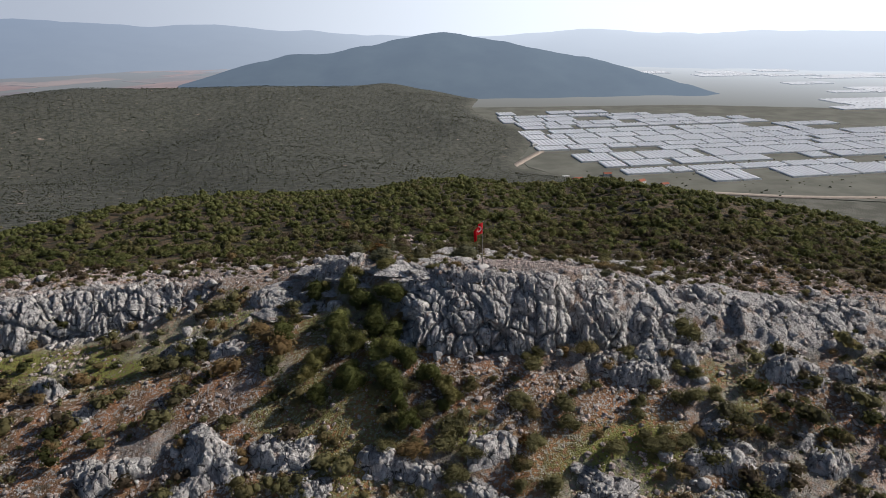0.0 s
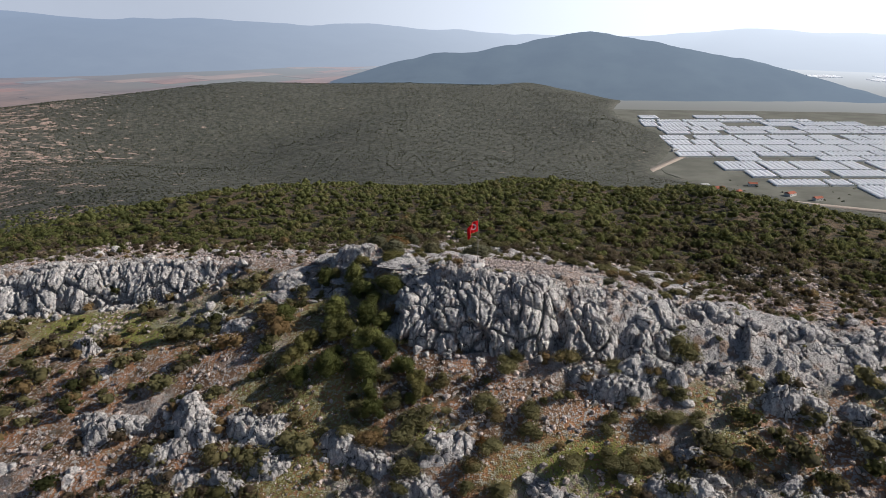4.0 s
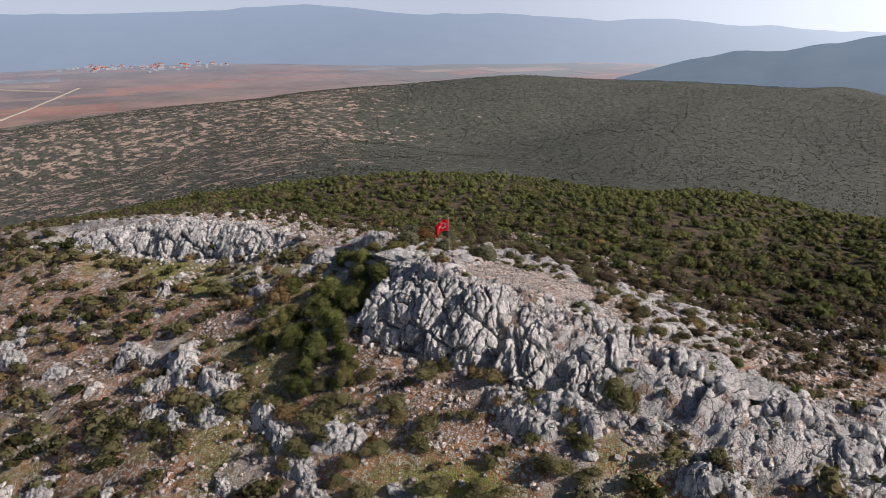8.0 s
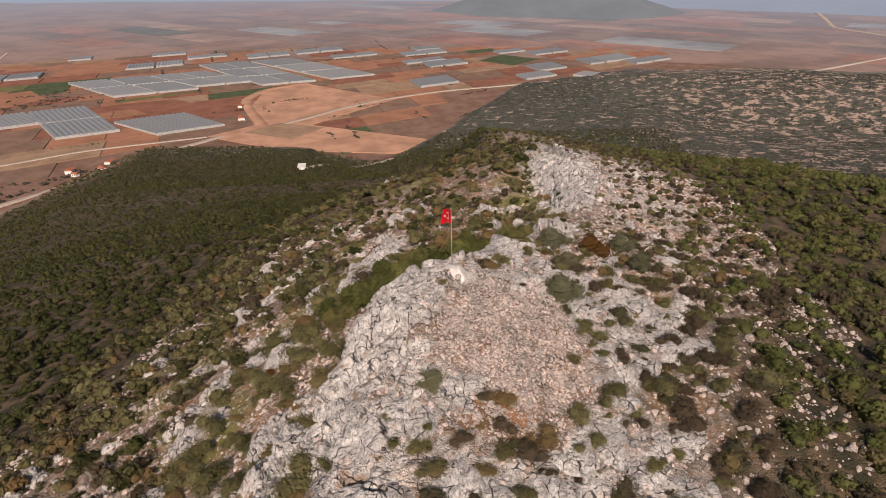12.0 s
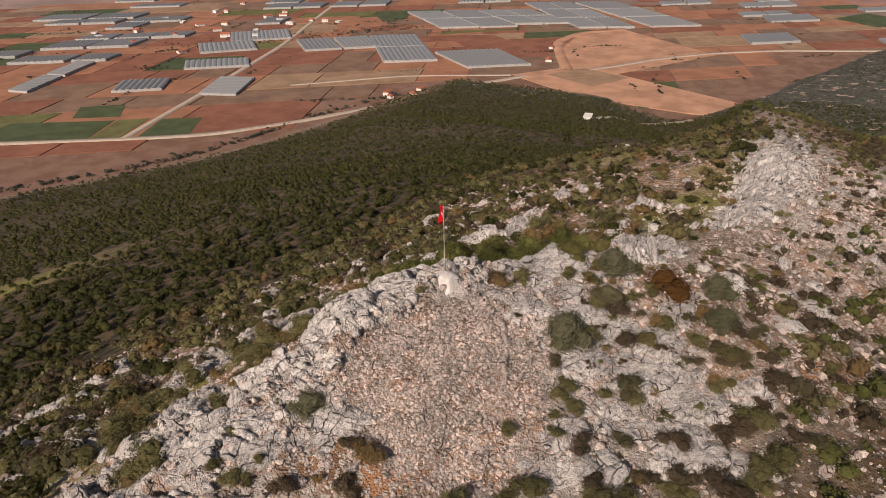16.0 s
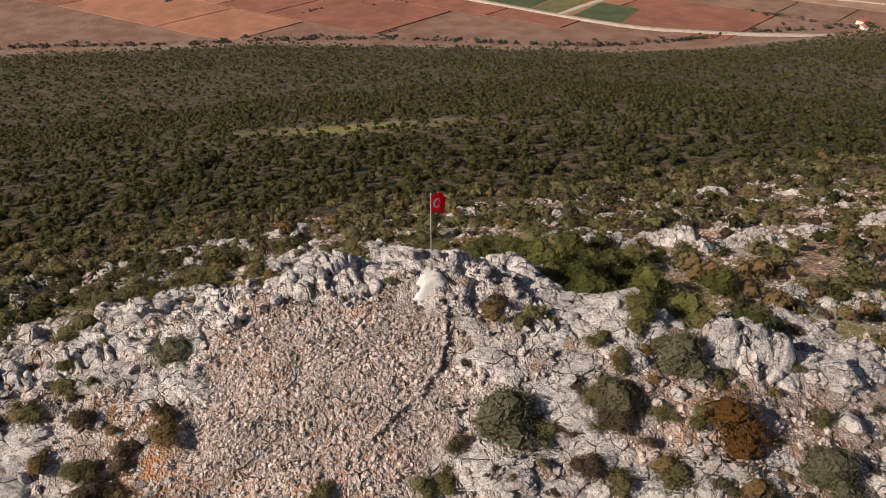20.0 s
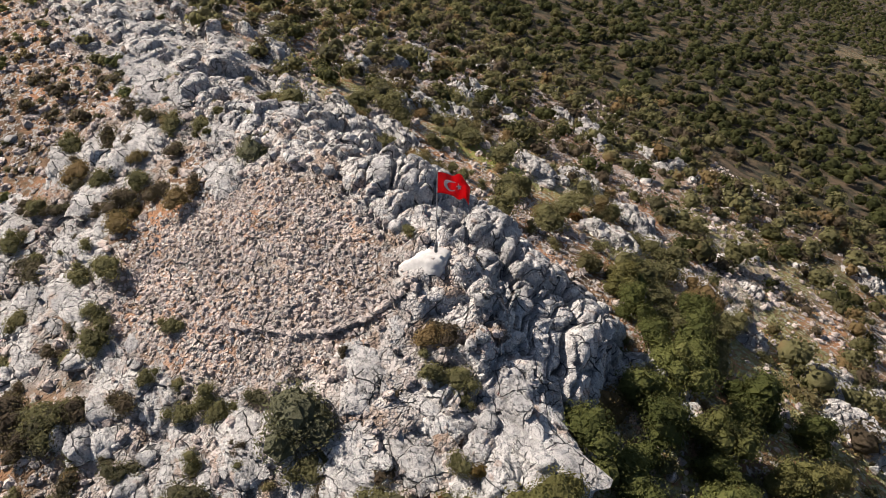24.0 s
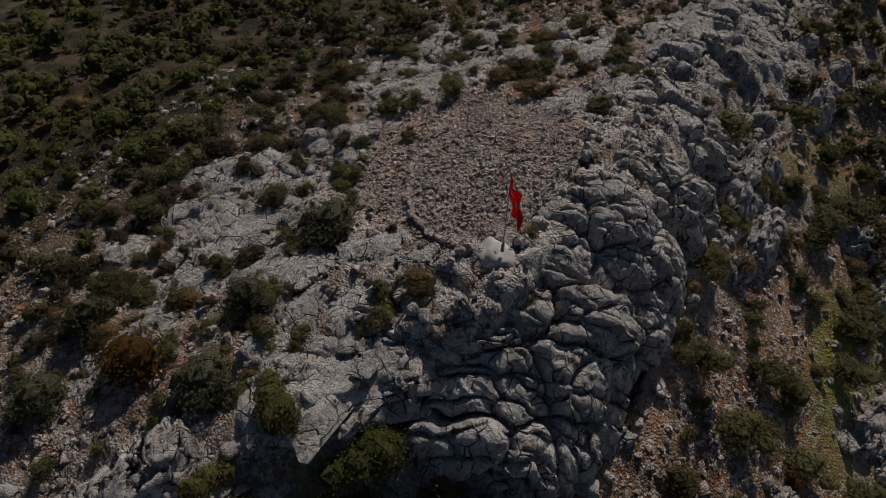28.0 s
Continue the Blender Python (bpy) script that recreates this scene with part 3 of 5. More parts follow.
# ---- shrubs and woods ----
def crown(n_quads, seed, leaf, squash=0.75, core=True, lobes=5, segs=6, levels=4, fill=1.0):
    """Leaf sprays over a few lobes; unit size: about 1 m radius. Vertices and quads."""
    r = np.random.default_rng(seed)
    c = r.normal(0, 0.34, (lobes, 3)) * (1, 1, 0.55) + (0, 0, 0.62)
    rad = r.uniform(0.42, 0.68, lobes)
    k = r.integers(0, lobes, n_quads)
    d = r.normal(0, 1, (n_quads, 3))
    d[:, 2] = np.abs(d[:, 2]) * 0.9 - 0.25
    d /= np.linalg.norm(d, axis=1)[:, None]
    p = c[k] + d * rad[k, None] * r.uniform(0.78, 1.14, n_quads)[:, None]
    nrm = d + r.normal(0, 0.38, d.shape)
    nrm /= np.linalg.norm(nrm, axis=1)[:, None]
    t = np.cross(nrm, r.normal(0, 1, d.shape))
    t /= np.linalg.norm(t, axis=1)[:, None]
    b = np.cross(nrm, t)
    s1, s2 = leaf * r.uniform(0.6, 1.4, n_quads)[:, None], leaf * r.uniform(0.4, 0.9, n_quads)[:, None]
    v = np.stack([p - t * s1, p - b * s2 + nrm * s1 * 0.2, p + t * s1, p + b * s2 + nrm * s1 * 0.2], 1).reshape(-1, 3)
    q = np.arange(n_quads * 4).reshape(-1, 4)
    if core:
        u = np.arange(segs) * 2 * np.pi / segs
        for j in range(lobes):
            rings = np.concatenate([np.stack([c[j, 0] + rad[j] * w * np.cos(u + h), c[j, 1] + rad[j] * w * np.sin(u + h), np.full(segs, c[j, 2] + rad[j] * h)], -1) for h, w in ((-0.5, 0.62), (0.12, 0.93), (0.60, 0.72), (0.90, 0.06))[4 - levels:]])
            rings[:, :2] = c[j, :2] + (rings[:, :2] - c[j, :2]) * fill * r.uniform(0.75, 1.12, len(rings))[:, None]
            rings[:, 2] = c[j, 2] + (rings[:, 2] - c[j, 2] + r.normal(0, 0.07, len(rings)) * rad[j]) * fill
            o = len(v)
            v = np.concatenate([v, rings])
            f = [(o + a * segs + m, o + a * segs + (m + 1) % segs, o + a * segs + segs + (m + 1) % segs, o + a * segs + segs + m) for a in range(levels - 1) for m in range(segs)]
            q = np.concatenate([q, np.array(f)])
    v[:, 2] = np.maximum(v[:, 2] * squash, 0.02)
    return v, q


def scatter(name, x, y, size, variants, material, label, category, seed, sink=0.15, tall=None):
    """Many copies of a few crowns, joined into one mesh of kind stuff."""
    r = np.random.default_rng(seed)
    z = height(x, y) - sink * size
    kind = r.integers(0, len(variants), len(x))
    turn = r.uniform(0, 2 * np.pi, len(x))
    tall = r.uniform(0.8, 1.25, len(x)) if tall is None else tall
    vs, qs, tints, o = [], [], [], 0
    for i, (v, q) in enumerate(variants):
        m = kind == i
        if not m.any():
            continue
        ca, sa = np.cos(turn[m])[:, None], np.sin(turn[m])[:, None]
        sz = size[m][:, None]
        px = x[m][:, None] + sz * (ca * v[:, 0] - sa * v[:, 1])
        py = y[m][:, None] + sz * (sa * v[:, 0] + ca * v[:, 1])
        pz = z[m][:, None] + sz * tall[m][:, None] * v[:, 2]
        vs.append(np.stack([px, py, pz], -1).reshape(-1, 3))
        qs.append((q[None] + o + (np.arange(m.sum()) * len(v))[:, None, None]).reshape(-1, 4))
        tints.append(np.repeat(r.random(m.sum()), len(v)))
        o += m.sum() * len(v)
    me = np_mesh(name, np.concatenate(vs), np.concatenate(qs), [material], smooth=True)
    lay = me.attributes.new("tint", "FLOAT", "POINT")
    lay.data.foreach_set("value", np.concatenate(tints).astype(np.float32))
    return tagged(new(name, me), label, category, kind="stuff")


def jitter_grid(x0, x1, y0, y1, step, seed):
    r = np.random.default_rng(seed)
    gx, gy = np.meshgrid(np.arange(x0, x1, step), np.arange(y0, y1, step))
    return gx.ravel() + r.uniform(-0.85, 0.85, gx.size) * step, gy.ravel() + r.uniform(-0.85, 0.85, gx.size) * step, r


CROWN_MID = [crown(40, 100 + i, 0.18, lobes=2, fill=0.88) for i in range(6)]
CROWN_FAR = [crown(8, 120 + i, 0.30, lobes=1 + i % 2, segs=5, levels=3) for i in range(6)]
CROWN_HILL = [crown(1, 150 + i, 0.3, lobes=1, segs=4, levels=3) for i in range(6)]
CROWN_TINY = [crown(2, 140 + i, 0.4, lobes=1, segs=5, levels=3) for i in range(6)]


EARTHWORKS = [(-804, -520), (-882, -485), (-960, -540), (-1160, -601), (-1240, -555), (-1120, -330), (-901, -400), (-850, -185), (-780, -200), (-755, -380)]


def woods():
    # the wood behind the crest and the one on the long slope below the wall
    x, y, r = jitter_grid(-330, 330, -700, 260, 2.9, 201)
    d = crest_offset(x, y)
    z = land(x, y)
    dist = np.hypot(x, y)
    north = sstep(22, 46, d + 8 * fbm(x, y, 25, 3, 91)) * (d > 0) * 0.97
    south = sstep(-38, -66, y + 14 * fbm(x, y, 30, 3, 92)) * 0.92
    gap = sstep(0.34, 0.52, fbm(x, y, 38, 3, 93)) * np.where(d > 0, 0.15, 0.5)
    ends = np.maximum(sstep(70, 84, x), sstep(80, 110, -x)) * 0.85
    clear = np.exp(-(((x + 8) / 34) ** 2 + ((y + 163 + 0.25 * x) / 7) ** 2))
    keep = (r.random(len(x)) < np.maximum(np.maximum(north, south), ends) * (1 - gap) * (1 - clear)) & (z > PLAIN + 1.8) & ~((x > -150) & (x < 82) & (y > -70) & (y < 66))
    thin = np.where(dist > 300, 0.36, np.where(d > 0, 0.95, 0.9)) * np.where((y > 0) & (z < -110), 0.6, 1.0)
    keep &= r.random(len(x)) < thin
    x, y, dist, d = x[keep], y[keep], dist[keep], d[keep]
    size = (0.85 + 1.2 * r.random(len(x)) ** 1.5) * np.where(dist > 300, 1.5, np.where(d > 0, 1.0, 1.12))
    for name, lo, hi, var, seed in (("maquis_wood", 0, 135, CROWN_MID, 1), ("maquis_wood", 135, 300, CROWN_FAR, 2), ("maquis_wood", 300, 900, CROWN_TINY, 3)):
        m = (dist >= lo) & (dist < hi)
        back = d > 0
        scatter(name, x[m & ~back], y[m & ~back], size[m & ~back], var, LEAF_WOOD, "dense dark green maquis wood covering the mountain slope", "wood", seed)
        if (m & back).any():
            scatter(name, x[m & back], y[m & back], size[m & back], var, LEAF_NORTH, "dense fresh green maquis wood behind the crest, lightened for sunlight", "wood", seed + 10)
    # the western slope down to the earthworks, and the lower hill behind
    x, y, r = jitter_grid(-850, -330, -640, 120, 4.4, 202)
    keep = (land(x, y) > PLAIN + np.interp(x, [-560, -500], [0.9, 4.0])) & ~inside(x, y, EARTHWORKS) & (r.random(len(x)) < 0.9 * (1 - 0.7 * sstep(0.3, 0.5, fbm(x, y, 40, 3, 94)))) & (np.hypot(x + 548, y + 263) > 14)
    scatter("maquis_wood", x[keep], y[keep], r.uniform(1.6, 3.0, keep.sum()), CROWN_TINY, LEAF_WOOD, "dark green wood on the lower mountain slope", "wood", 4)
    x, y, r = jitter_grid(-1350, 250, -200, 2000, 4.9, 203)
    thin = (np.hypot(x, y) < 1000) | (r.random(len(x)) < 0.55)
    x, y = x[thin], y[thin]
    z = land(x, y)
    keep = (z > PLAIN + 5) & (crest_offset(x, y) > 200 + 0.15 * x) & (r.random(len(x)) < 0.9 * (1 - (0.2 + 0.3 * open_hill(x, y)) * sstep(-0.25, 0.15, fbm(x, y, 60, 4, 95)))) & (np.hypot(x, y) > 190) & (r.random(len(x)) < 0.5 + 0.5 * np.maximum(open_hill(x, y), 0.7 * sstep(500, 250, y)))
    far_k = np.where(np.hypot(x, y) > 1000, 1.4, 1.0)[keep]
    scatter("hill_scrub", x[keep], y[keep], far_k * r.uniform(1.3, 3.0, keep.sum()), CROWN_HILL, LEAF_HILL, "grey green scrub dotted over the lower hill", "scrub", 5, 0.1, r.uniform(0.6, 0.9, keep.sum()))



woods()

# ---- flag on its pole ----
def flag_pole():
    base = new("flagpole", None)
    tagged(base, "thin pale steel flagpole with a red flag on whitewashed rock", "flagpole")
    base.matrix_world = pose(0.0, 0.0, 0.15, 1.4, -0.3, 0)
    steel = plain_mat("pale_painted_steel", (0.42, 0.39, 0.36), 0.45, 0.1, 6)
    bm = bmesh.new()
    bmesh.ops.create_cone(bm, cap_ends=True, segments=12, radius1=0.034, radius2=0.022, depth=5.5, matrix=Matrix.Translation((0, 0, 2.75)))
    part("pole", bm, steel, base)
    bm = bmesh.new()
    bmesh.ops.create_uvsphere(bm, u_segments=12, v_segments=8, radius=0.07, matrix=Matrix.Translation((0, 0, 5.53)))
    part("finial", bm, steel, base)
    bm = bmesh.new()
    bmesh.ops.create_cone(bm, cap_ends=True, segments=16, radius1=0.10, radius2=0.075, depth=0.7, matrix=Matrix.Translation((0, 0, 0.25)))
    part("foot", bm, plain_mat("grey_iron", (0.22, 0.21, 0.20), 0.6, 0.2, 5), base, "dark grey iron foot sleeve")
    red = Mat("red_cloth", 0.8)
    red.b.inputs["Sheen Weight"].default_value = 0.1
    red_m = red.colour(red.mix(red.noise(9, 3), (0.62, 0.006, 0.012), (0.72, 0.012, 0.022)))
    white_m = plain_mat("white_cloth", (0.88, 0.87, 0.86), 0.8, 0.05, 8)
    L, Hh, nx, ny = 1.9, 1.35, 36, 22
    wx, wy = -0.70, -0.714

    def cloth(u, v, off=0.0):
        """u along the flag, v up the hoist; it flies out, hangs a little and ripples."""
        sway = 0.13 * u * math.sin(4.6 * u + 1.3 * v) + 0.05 * u * math.sin(9 * u - 2 * v)
        out = u * (0.93 - 0.05 * u)
        drop = 0.20 * u * u + 0.06 * u * math.sin(3.5 * u + 1)
        return Vector((wx * out - wy * (sway + off), wy * out + wx * (sway + off), 5.42 - Hh + v - drop))

    def sheet(us, vs, off, keep=None):
        bm2 = bmesh.new()
        grid = [[bm2.verts.new(cloth(u, v, off)) for v in vs] for u in us]
        for i in range(len(us) - 1):
            for j in range(len(vs) - 1):
                bm2.faces.new((grid[i][j], grid[i + 1][j], grid[i + 1][j + 1], grid[i][j + 1]))
        for f in bm2.faces:
            f.smooth = True
        return bm2
    bm = sheet([L * i / nx for i in range(nx + 1)], [Hh * j / ny for j in range(ny + 1)], 0.0)
    bmesh.ops.solidify(bm, geom=bm.faces[:], thickness=0.006)
    flag = part("flag", bm, red_m, base, "bright red cloth flag flying from the pole")
    for side, off in (("a", 0.010), ("b", -0.016)):
        # crescent: two offset circles; star: five points
        bm = bmesh.new()
        cu, cv, ro, ri, shift = 0.5 * Hh * 1.05, 0.5 * Hh, 0.27 * Hh, 0.20 * Hh, 0.075 * Hh
        n = 40
        a_in = 0.62
        outer = [(cu + ro * math.cos(a), cv + ro * math.sin(a)) for a in [a_in + (2 * math.pi - 2 * a_in) * k / n for k in range(n + 1)]]
        inner = []
        for ou, ov in outer:
            du, dv = ou - cu - shift, ov - cv
            m = min(1.0, ri / max(1e-6, math.hypot(du, dv)))
            inner.append((cu + shift + du * m, cv + dv * m))
        vo, vi = [bm.verts.new(cloth(u, v, off)) for u, v in outer], [bm.verts.new(cloth(u, v, off)) for u, v in inner]
        for k in range(n):
            bm.faces.new((vo[k], vo[k + 1], vi[k + 1], vi[k]))
        bmesh.ops.solidify(bm, geom=bm.faces[:], thickness=0.002)
        part("crescent", bm, white_m, flag)
        bm = bmesh.new()
        su, rs = cu + 0.375 * Hh, 0.145 * Hh
        pts = [(su + (rs if k % 2 == 0 else rs * 0.382) * math.cos(math.pi + k * math.pi / 5), cv + (rs if k % 2 == 0 else rs * 0.382) * math.sin(math.pi + k * math.pi / 5)) for k in range(10)]
        mid = bm.verts.new(cloth(su, cv, off))
        ring = [bm.verts.new(cloth(u, v, off)) for u, v in pts]
        for k in range(10):
            bm.faces.new((mid, ring[k], ring[(k + 1) % 10]))
        bmesh.ops.solidify(bm, geom=bm.faces[:], thickness=0.002)
        part("star", bm, white_m, flag)


flag_pole()


# ---- limestone: wall blocks, boulders, stones ----
def lump3(p, size, seed):
    x, y, z = p[:, 0] / size, p[:, 1] / size, p[:, 2] / size
    return (vnoise(x + 0.6 * z, y - 0.4 * z, seed) + vnoise(y + 0.5 * x, z - 0.3 * x, seed + 1) + vnoise(z + 0.45 * y, x - 0.55 * y, seed + 2)) / 1.8


def rock_mesh(name, seed, level, stretch, facets=7, cells=16, crack=0.11, material=None):
    """A weathered block: a box with worn corners, cut by random planes and split by joints."""
    r = np.random.default_rng(seed)
    bm = bmesh.new()
    bmesh.ops.create_icosphere(bm, subdivisions=level, radius=1.0)
    p = np.array([v.co for v in bm.verts])
    f = np.array([[v.index for v in q.verts] for q in bm.faces])
    bm.free()
    p = p / (np.abs(p) ** 3.2).sum(1)[:, None] ** (1 / 3.2)
    for _ in range(facets):
        n = r.normal(0, 1, 3)
        n /= np.linalg.norm(n)
        cut = r.uniform(0.62, 1.0)
        p = p - np.maximum(0, p @ n - cut)[:, None] * n * 0.95
    nrm = p / np.linalg.norm(p, axis=1)[:, None]
    seeds = r.uniform(-1.1, 1.1, (cells, 3))
    q = p + 0.12 * np.stack([lump3(p, 0.5, seed + 5), lump3(p, 0.5, seed + 6), lump3(p, 0.5, seed + 7)], -1)
    dist = np.sqrt((((q[:, None] - seeds[None]) * (1, 1, 0.55)) ** 2).sum(2))
    order = np.sort(dist, 1)
    edge = order[:, 1] - order[:, 0]
    shift = r.uniform(-0.10, 0.08, cells)[dist.argmin(1)]
    p = p + nrm * (shift + 0.10 * lump3(p, 0.8, seed) + 0.06 * lump3(p, 0.22, seed + 3) - crack * np.exp(-(edge / 0.05) ** 2))[:, None]
    return np_mesh(name, p * np.array(stretch), f, [material or ROCK], smooth=True)


BLOCKS = [rock_mesh("block", 330 + i, 3, (1.0, 1.0, 1.0), 8, 5, 0.10) for i in range(8)]

BOULDERS = [rock_mesh("boulder", 350 + i, 4, (1.0, 1.0, 1.0), 9, 12, 0.12) for i in range(6)]


def cliff_face(line, seed, gullies=(), step=0.105):
    """A convex face from above the brow to below the foot, split into ribs and rounded blocks by joints that run down it."""
    brow, foot = np.array([p for p, q in line], float), np.array([q for p, q in line], float)
    mid = 0.5 * (brow + foot)
    way = np.concatenate([[0], np.cumsum(np.linalg.norm(np.diff(mid, axis=0), axis=1))])
    sa = np.arange(0, way[-1], step)
    B, F = (np.stack([np.interp(sa, way, q[:, k]) for k in range(3)], -1) for q in (brow, foot))
    for _ in range(26):
        for q in (B, F):
            q[1:-1] = 0.25 * q[:-2] + 0.5 * q[1:-1] + 0.25 * q[2:]
    out = F - B
    out[:, 2] = 0
    out /= np.linalg.norm(out, axis=1)[:, None]
    th = np.linspace(0, np.pi / 2, 64)
    across, down = np.sin(th), 0.62 * (1 - np.cos(th)) + 0.38 * np.sin(th)
    pa = np.concatenate([[0], np.cumsum(np.hypot(np.diff(across) * 7.0, np.diff(down) * 6.0))])
    ps = np.arange(-2.6, pa[-1] + 1.6, step)
    ac, dn = np.interp(ps, pa, across), np.interp(ps, pa, down)
    P = B[:, None] + (F - B)[:, None] * np.stack([ac, ac, dn], -1)[None]
    P = P + out[:, None] * np.minimum(ps, 0)[None, :, None]
    P[..., 2] -= np.maximum(ps - pa[-1], 0)[None] * 1.2 + 0.10 * np.maximum(-ps, 0)[None] ** 1.6
    nrm = np.cross(np.gradient(P, axis=1), np.gradient(P, axis=0))
    nrm /= np.linalg.norm(nrm, axis=2)[..., None]
    nrm *= np.sign((nrm * (out[:, None] + (0, 0, 1))).sum(2))[..., None]
    S, T = np.meshgrid(sa, ps, indexing="ij")
    face = sstep(-0.5, 2.0, T)
    U, V = 0.93 * P[..., 0] + 0.37 * P[..., 1], 0.85 * (0.37 * P[..., 0] - 0.93 * P[..., 1]) - 0.75 * P[..., 2]
    wx, wy = U + 0.8 * fbm(U, V, 3.2, 3, seed) + 0.2 * fbm(U, V, 0.8, 2, seed + 3), V + 1.2 * fbm(U, V, 3.4, 3, seed + 1)
    e1, v1 = worley(wx / 2.9, wy / 4.6, seed + 11)
    e2, v2 = worley(wx / 0.95 + 3.3 * v1, wy / 3.2, seed + 14)
    e3, v3 = worley(wx / 0.42, wy / 0.75 + 2.0 * v2, seed + 17)
    d = -0.45 + face * 1.4 * fbm(S, T * 0.35, 6.0, 2, seed + 20)
    d += 1.0 * (v1 - 0.45) + 0.28 * np.sqrt(np.clip(e1 / 0.45, 0, 1)) - 0.85 * sstep(0.13, 0.0, e1)
    d += 0.36 * (v2 - 0.5) + 0.16 * np.sqrt(np.clip(e2 / 0.4, 0, 1)) - (0.16 + 0.3 * (hash2(np.floor(v2 * 997), np.floor(v1 * 991), seed) > 0.45)) * sstep(0.17, 0.02, e2)
    d += 0.14 * (v3 - 0.5) - 0.10 * sstep(0.2, 0.03, e3) * (v2 > 0.45) + 0.11 * fbm(S, T * 0.6, 0.5, 3, seed + 23)
    for g in gullies:
        d -= 1.5 * face * np.exp(-((P[..., 0] - g - 0.5 * fbm(S, T, 2.0, 2, seed + 27)) / 0.75) ** 2) * (P[..., 1] < 0.5)
    tail = np.minimum(sstep(-2.6, -1.2, T), np.minimum(sstep(0, 1.6, S), sstep(sa[-1], sa[-1] - 1.6, S)))
    P = P + nrm * (d * tail - 1.2 * (1 - tail))[..., None]
    n, m = len(sa), len(ps)
    k = np.arange(n * m).reshape(n, m)
    quads = np.stack([k[:-1, :-1], k[:-1, 1:], k[1:, 1:], k[1:, :-1]], -1).reshape(-1, 4)
    return np_mesh("rock_face", P.reshape(-1, 3), quads, [ROCK])


def limestone_wall():
    """Fissured faces along the crest, with broken blocks on the brow and at the foot."""
    r = np.random.default_rng(31)
    for line, seed, gullies, step, words in ((CLIFF_MAIN, 610, (10.6, 17.6, 25.4), 0.105, "pale grey limestone cliff of deeply fissured ribs under the flag"), (CLIFF_WEST, 640, (-58.0, -70.0, -84.0), 0.17, "pale limestone cliff along the western crest"), (CLIFF_EAST, 670, (47.0,), 0.14, "low grey limestone cliff at the eastern end")):
        top = tagged(new("cliff_wall", None), words, "cliff", kind="structure")
        part("rock_face", cliff_face(line, seed, gullies, step), None, top)
        for (b0, f0), (b1, f1) in zip(line[:-1], line[1:]):
            n = max(2, int(math.hypot(b1[0] - b0[0], b1[1] - b0[1]) / 1.3))
            for k in range(n):
                t = (k + r.random()) / n
                B, F = Vector(b0).lerp(Vector(b1), t), Vector(f0).lerp(Vector(f1), t)
                away = (F - B).normalized()
                for where, lo, hi in ((F, 0.22, 0.7), (F, 0.18, 0.5), (B - away * 2.2, 0.2, 0.5)):
                    w = r.uniform(lo, hi)
                    p = where + Vector((away.x, away.y, 0)) * r.uniform(-0.2, 1.6 if where is F else 0.4)
                    z = float(height(np.array([p.x]), np.array([p.y]))[0])
                    ob = part("block", BLOCKS[r.integers(8)], None, top)
                    ob.matrix_world = pose(p.x, p.y, z + 0.15 * w, r.uniform(-25, 20), r.uniform(-20, 20), r.uniform(0, 180)) @ Matrix.Diagonal((w * r.uniform(0.8, 1.5), w, w * r.uniform(0.6, 1.2), 1))


limestone_wall()


def crag_mesh(seed, n=34):
    """A craggy knob of limestone, ribbed and jointed; unit half width, about one unit high."""
    r = np.random.default_rng(seed)
    gx, gy = np.meshgrid(np.linspace(-1.15, 1.15, n), np.linspace(-1.15, 1.15, n), indexing="ij")
    x, y = gx.ravel(), gy.ravel()
    rad = np.hypot(x, y) * (1 + 0.30 * fbm(x, y, 0.9, 3, seed))
    z = 0.85 * np.clip(1 - rad ** 2.6, -0.5, 1) * (1 + 0.25 * fbm(x, y, 0.7, 2, seed + 1))
    wx, wy = x + 0.2 * fbm(x, y, 0.6, 3, seed + 2), y + 0.2 * fbm(x, y, 0.6, 3, seed + 3)
    e1, v1 = worley(wx / 0.52 + r.uniform(0, 9), wy / 0.75, seed + 4)
    e2, v2 = worley(wx / 0.2, wy / 0.32 + r.uniform(0, 9), seed + 7)
    z += 0.42 * (v1 - 0.4) - 0.34 * sstep(0.16, 0.0, e1) + 0.16 * (v2 - 0.5) - 0.13 * sstep(0.2, 0.0, e2) + 0.05 * fbm(x, y, 0.12, 2, seed + 10)
    z = np.where(np.maximum(np.abs(x), np.abs(y)) > 1.1, -0.7, z)
    lean = 0.18 * z
    k = np.arange(n * n).reshape(n, n)
    quads = np.stack([k[:-1, :-1], k[1:, :-1], k[1:, 1:], k[:-1, 1:]], -1).reshape(-1, 4)
    return np_mesh("crag", np.stack([x + lean * fbm(x, y, 0.4, 2, seed + 12), y + lean, z], -1), quads, [ROCK])


CRAGS = [crag_mesh(700 + 20 * i) for i in range(7)]


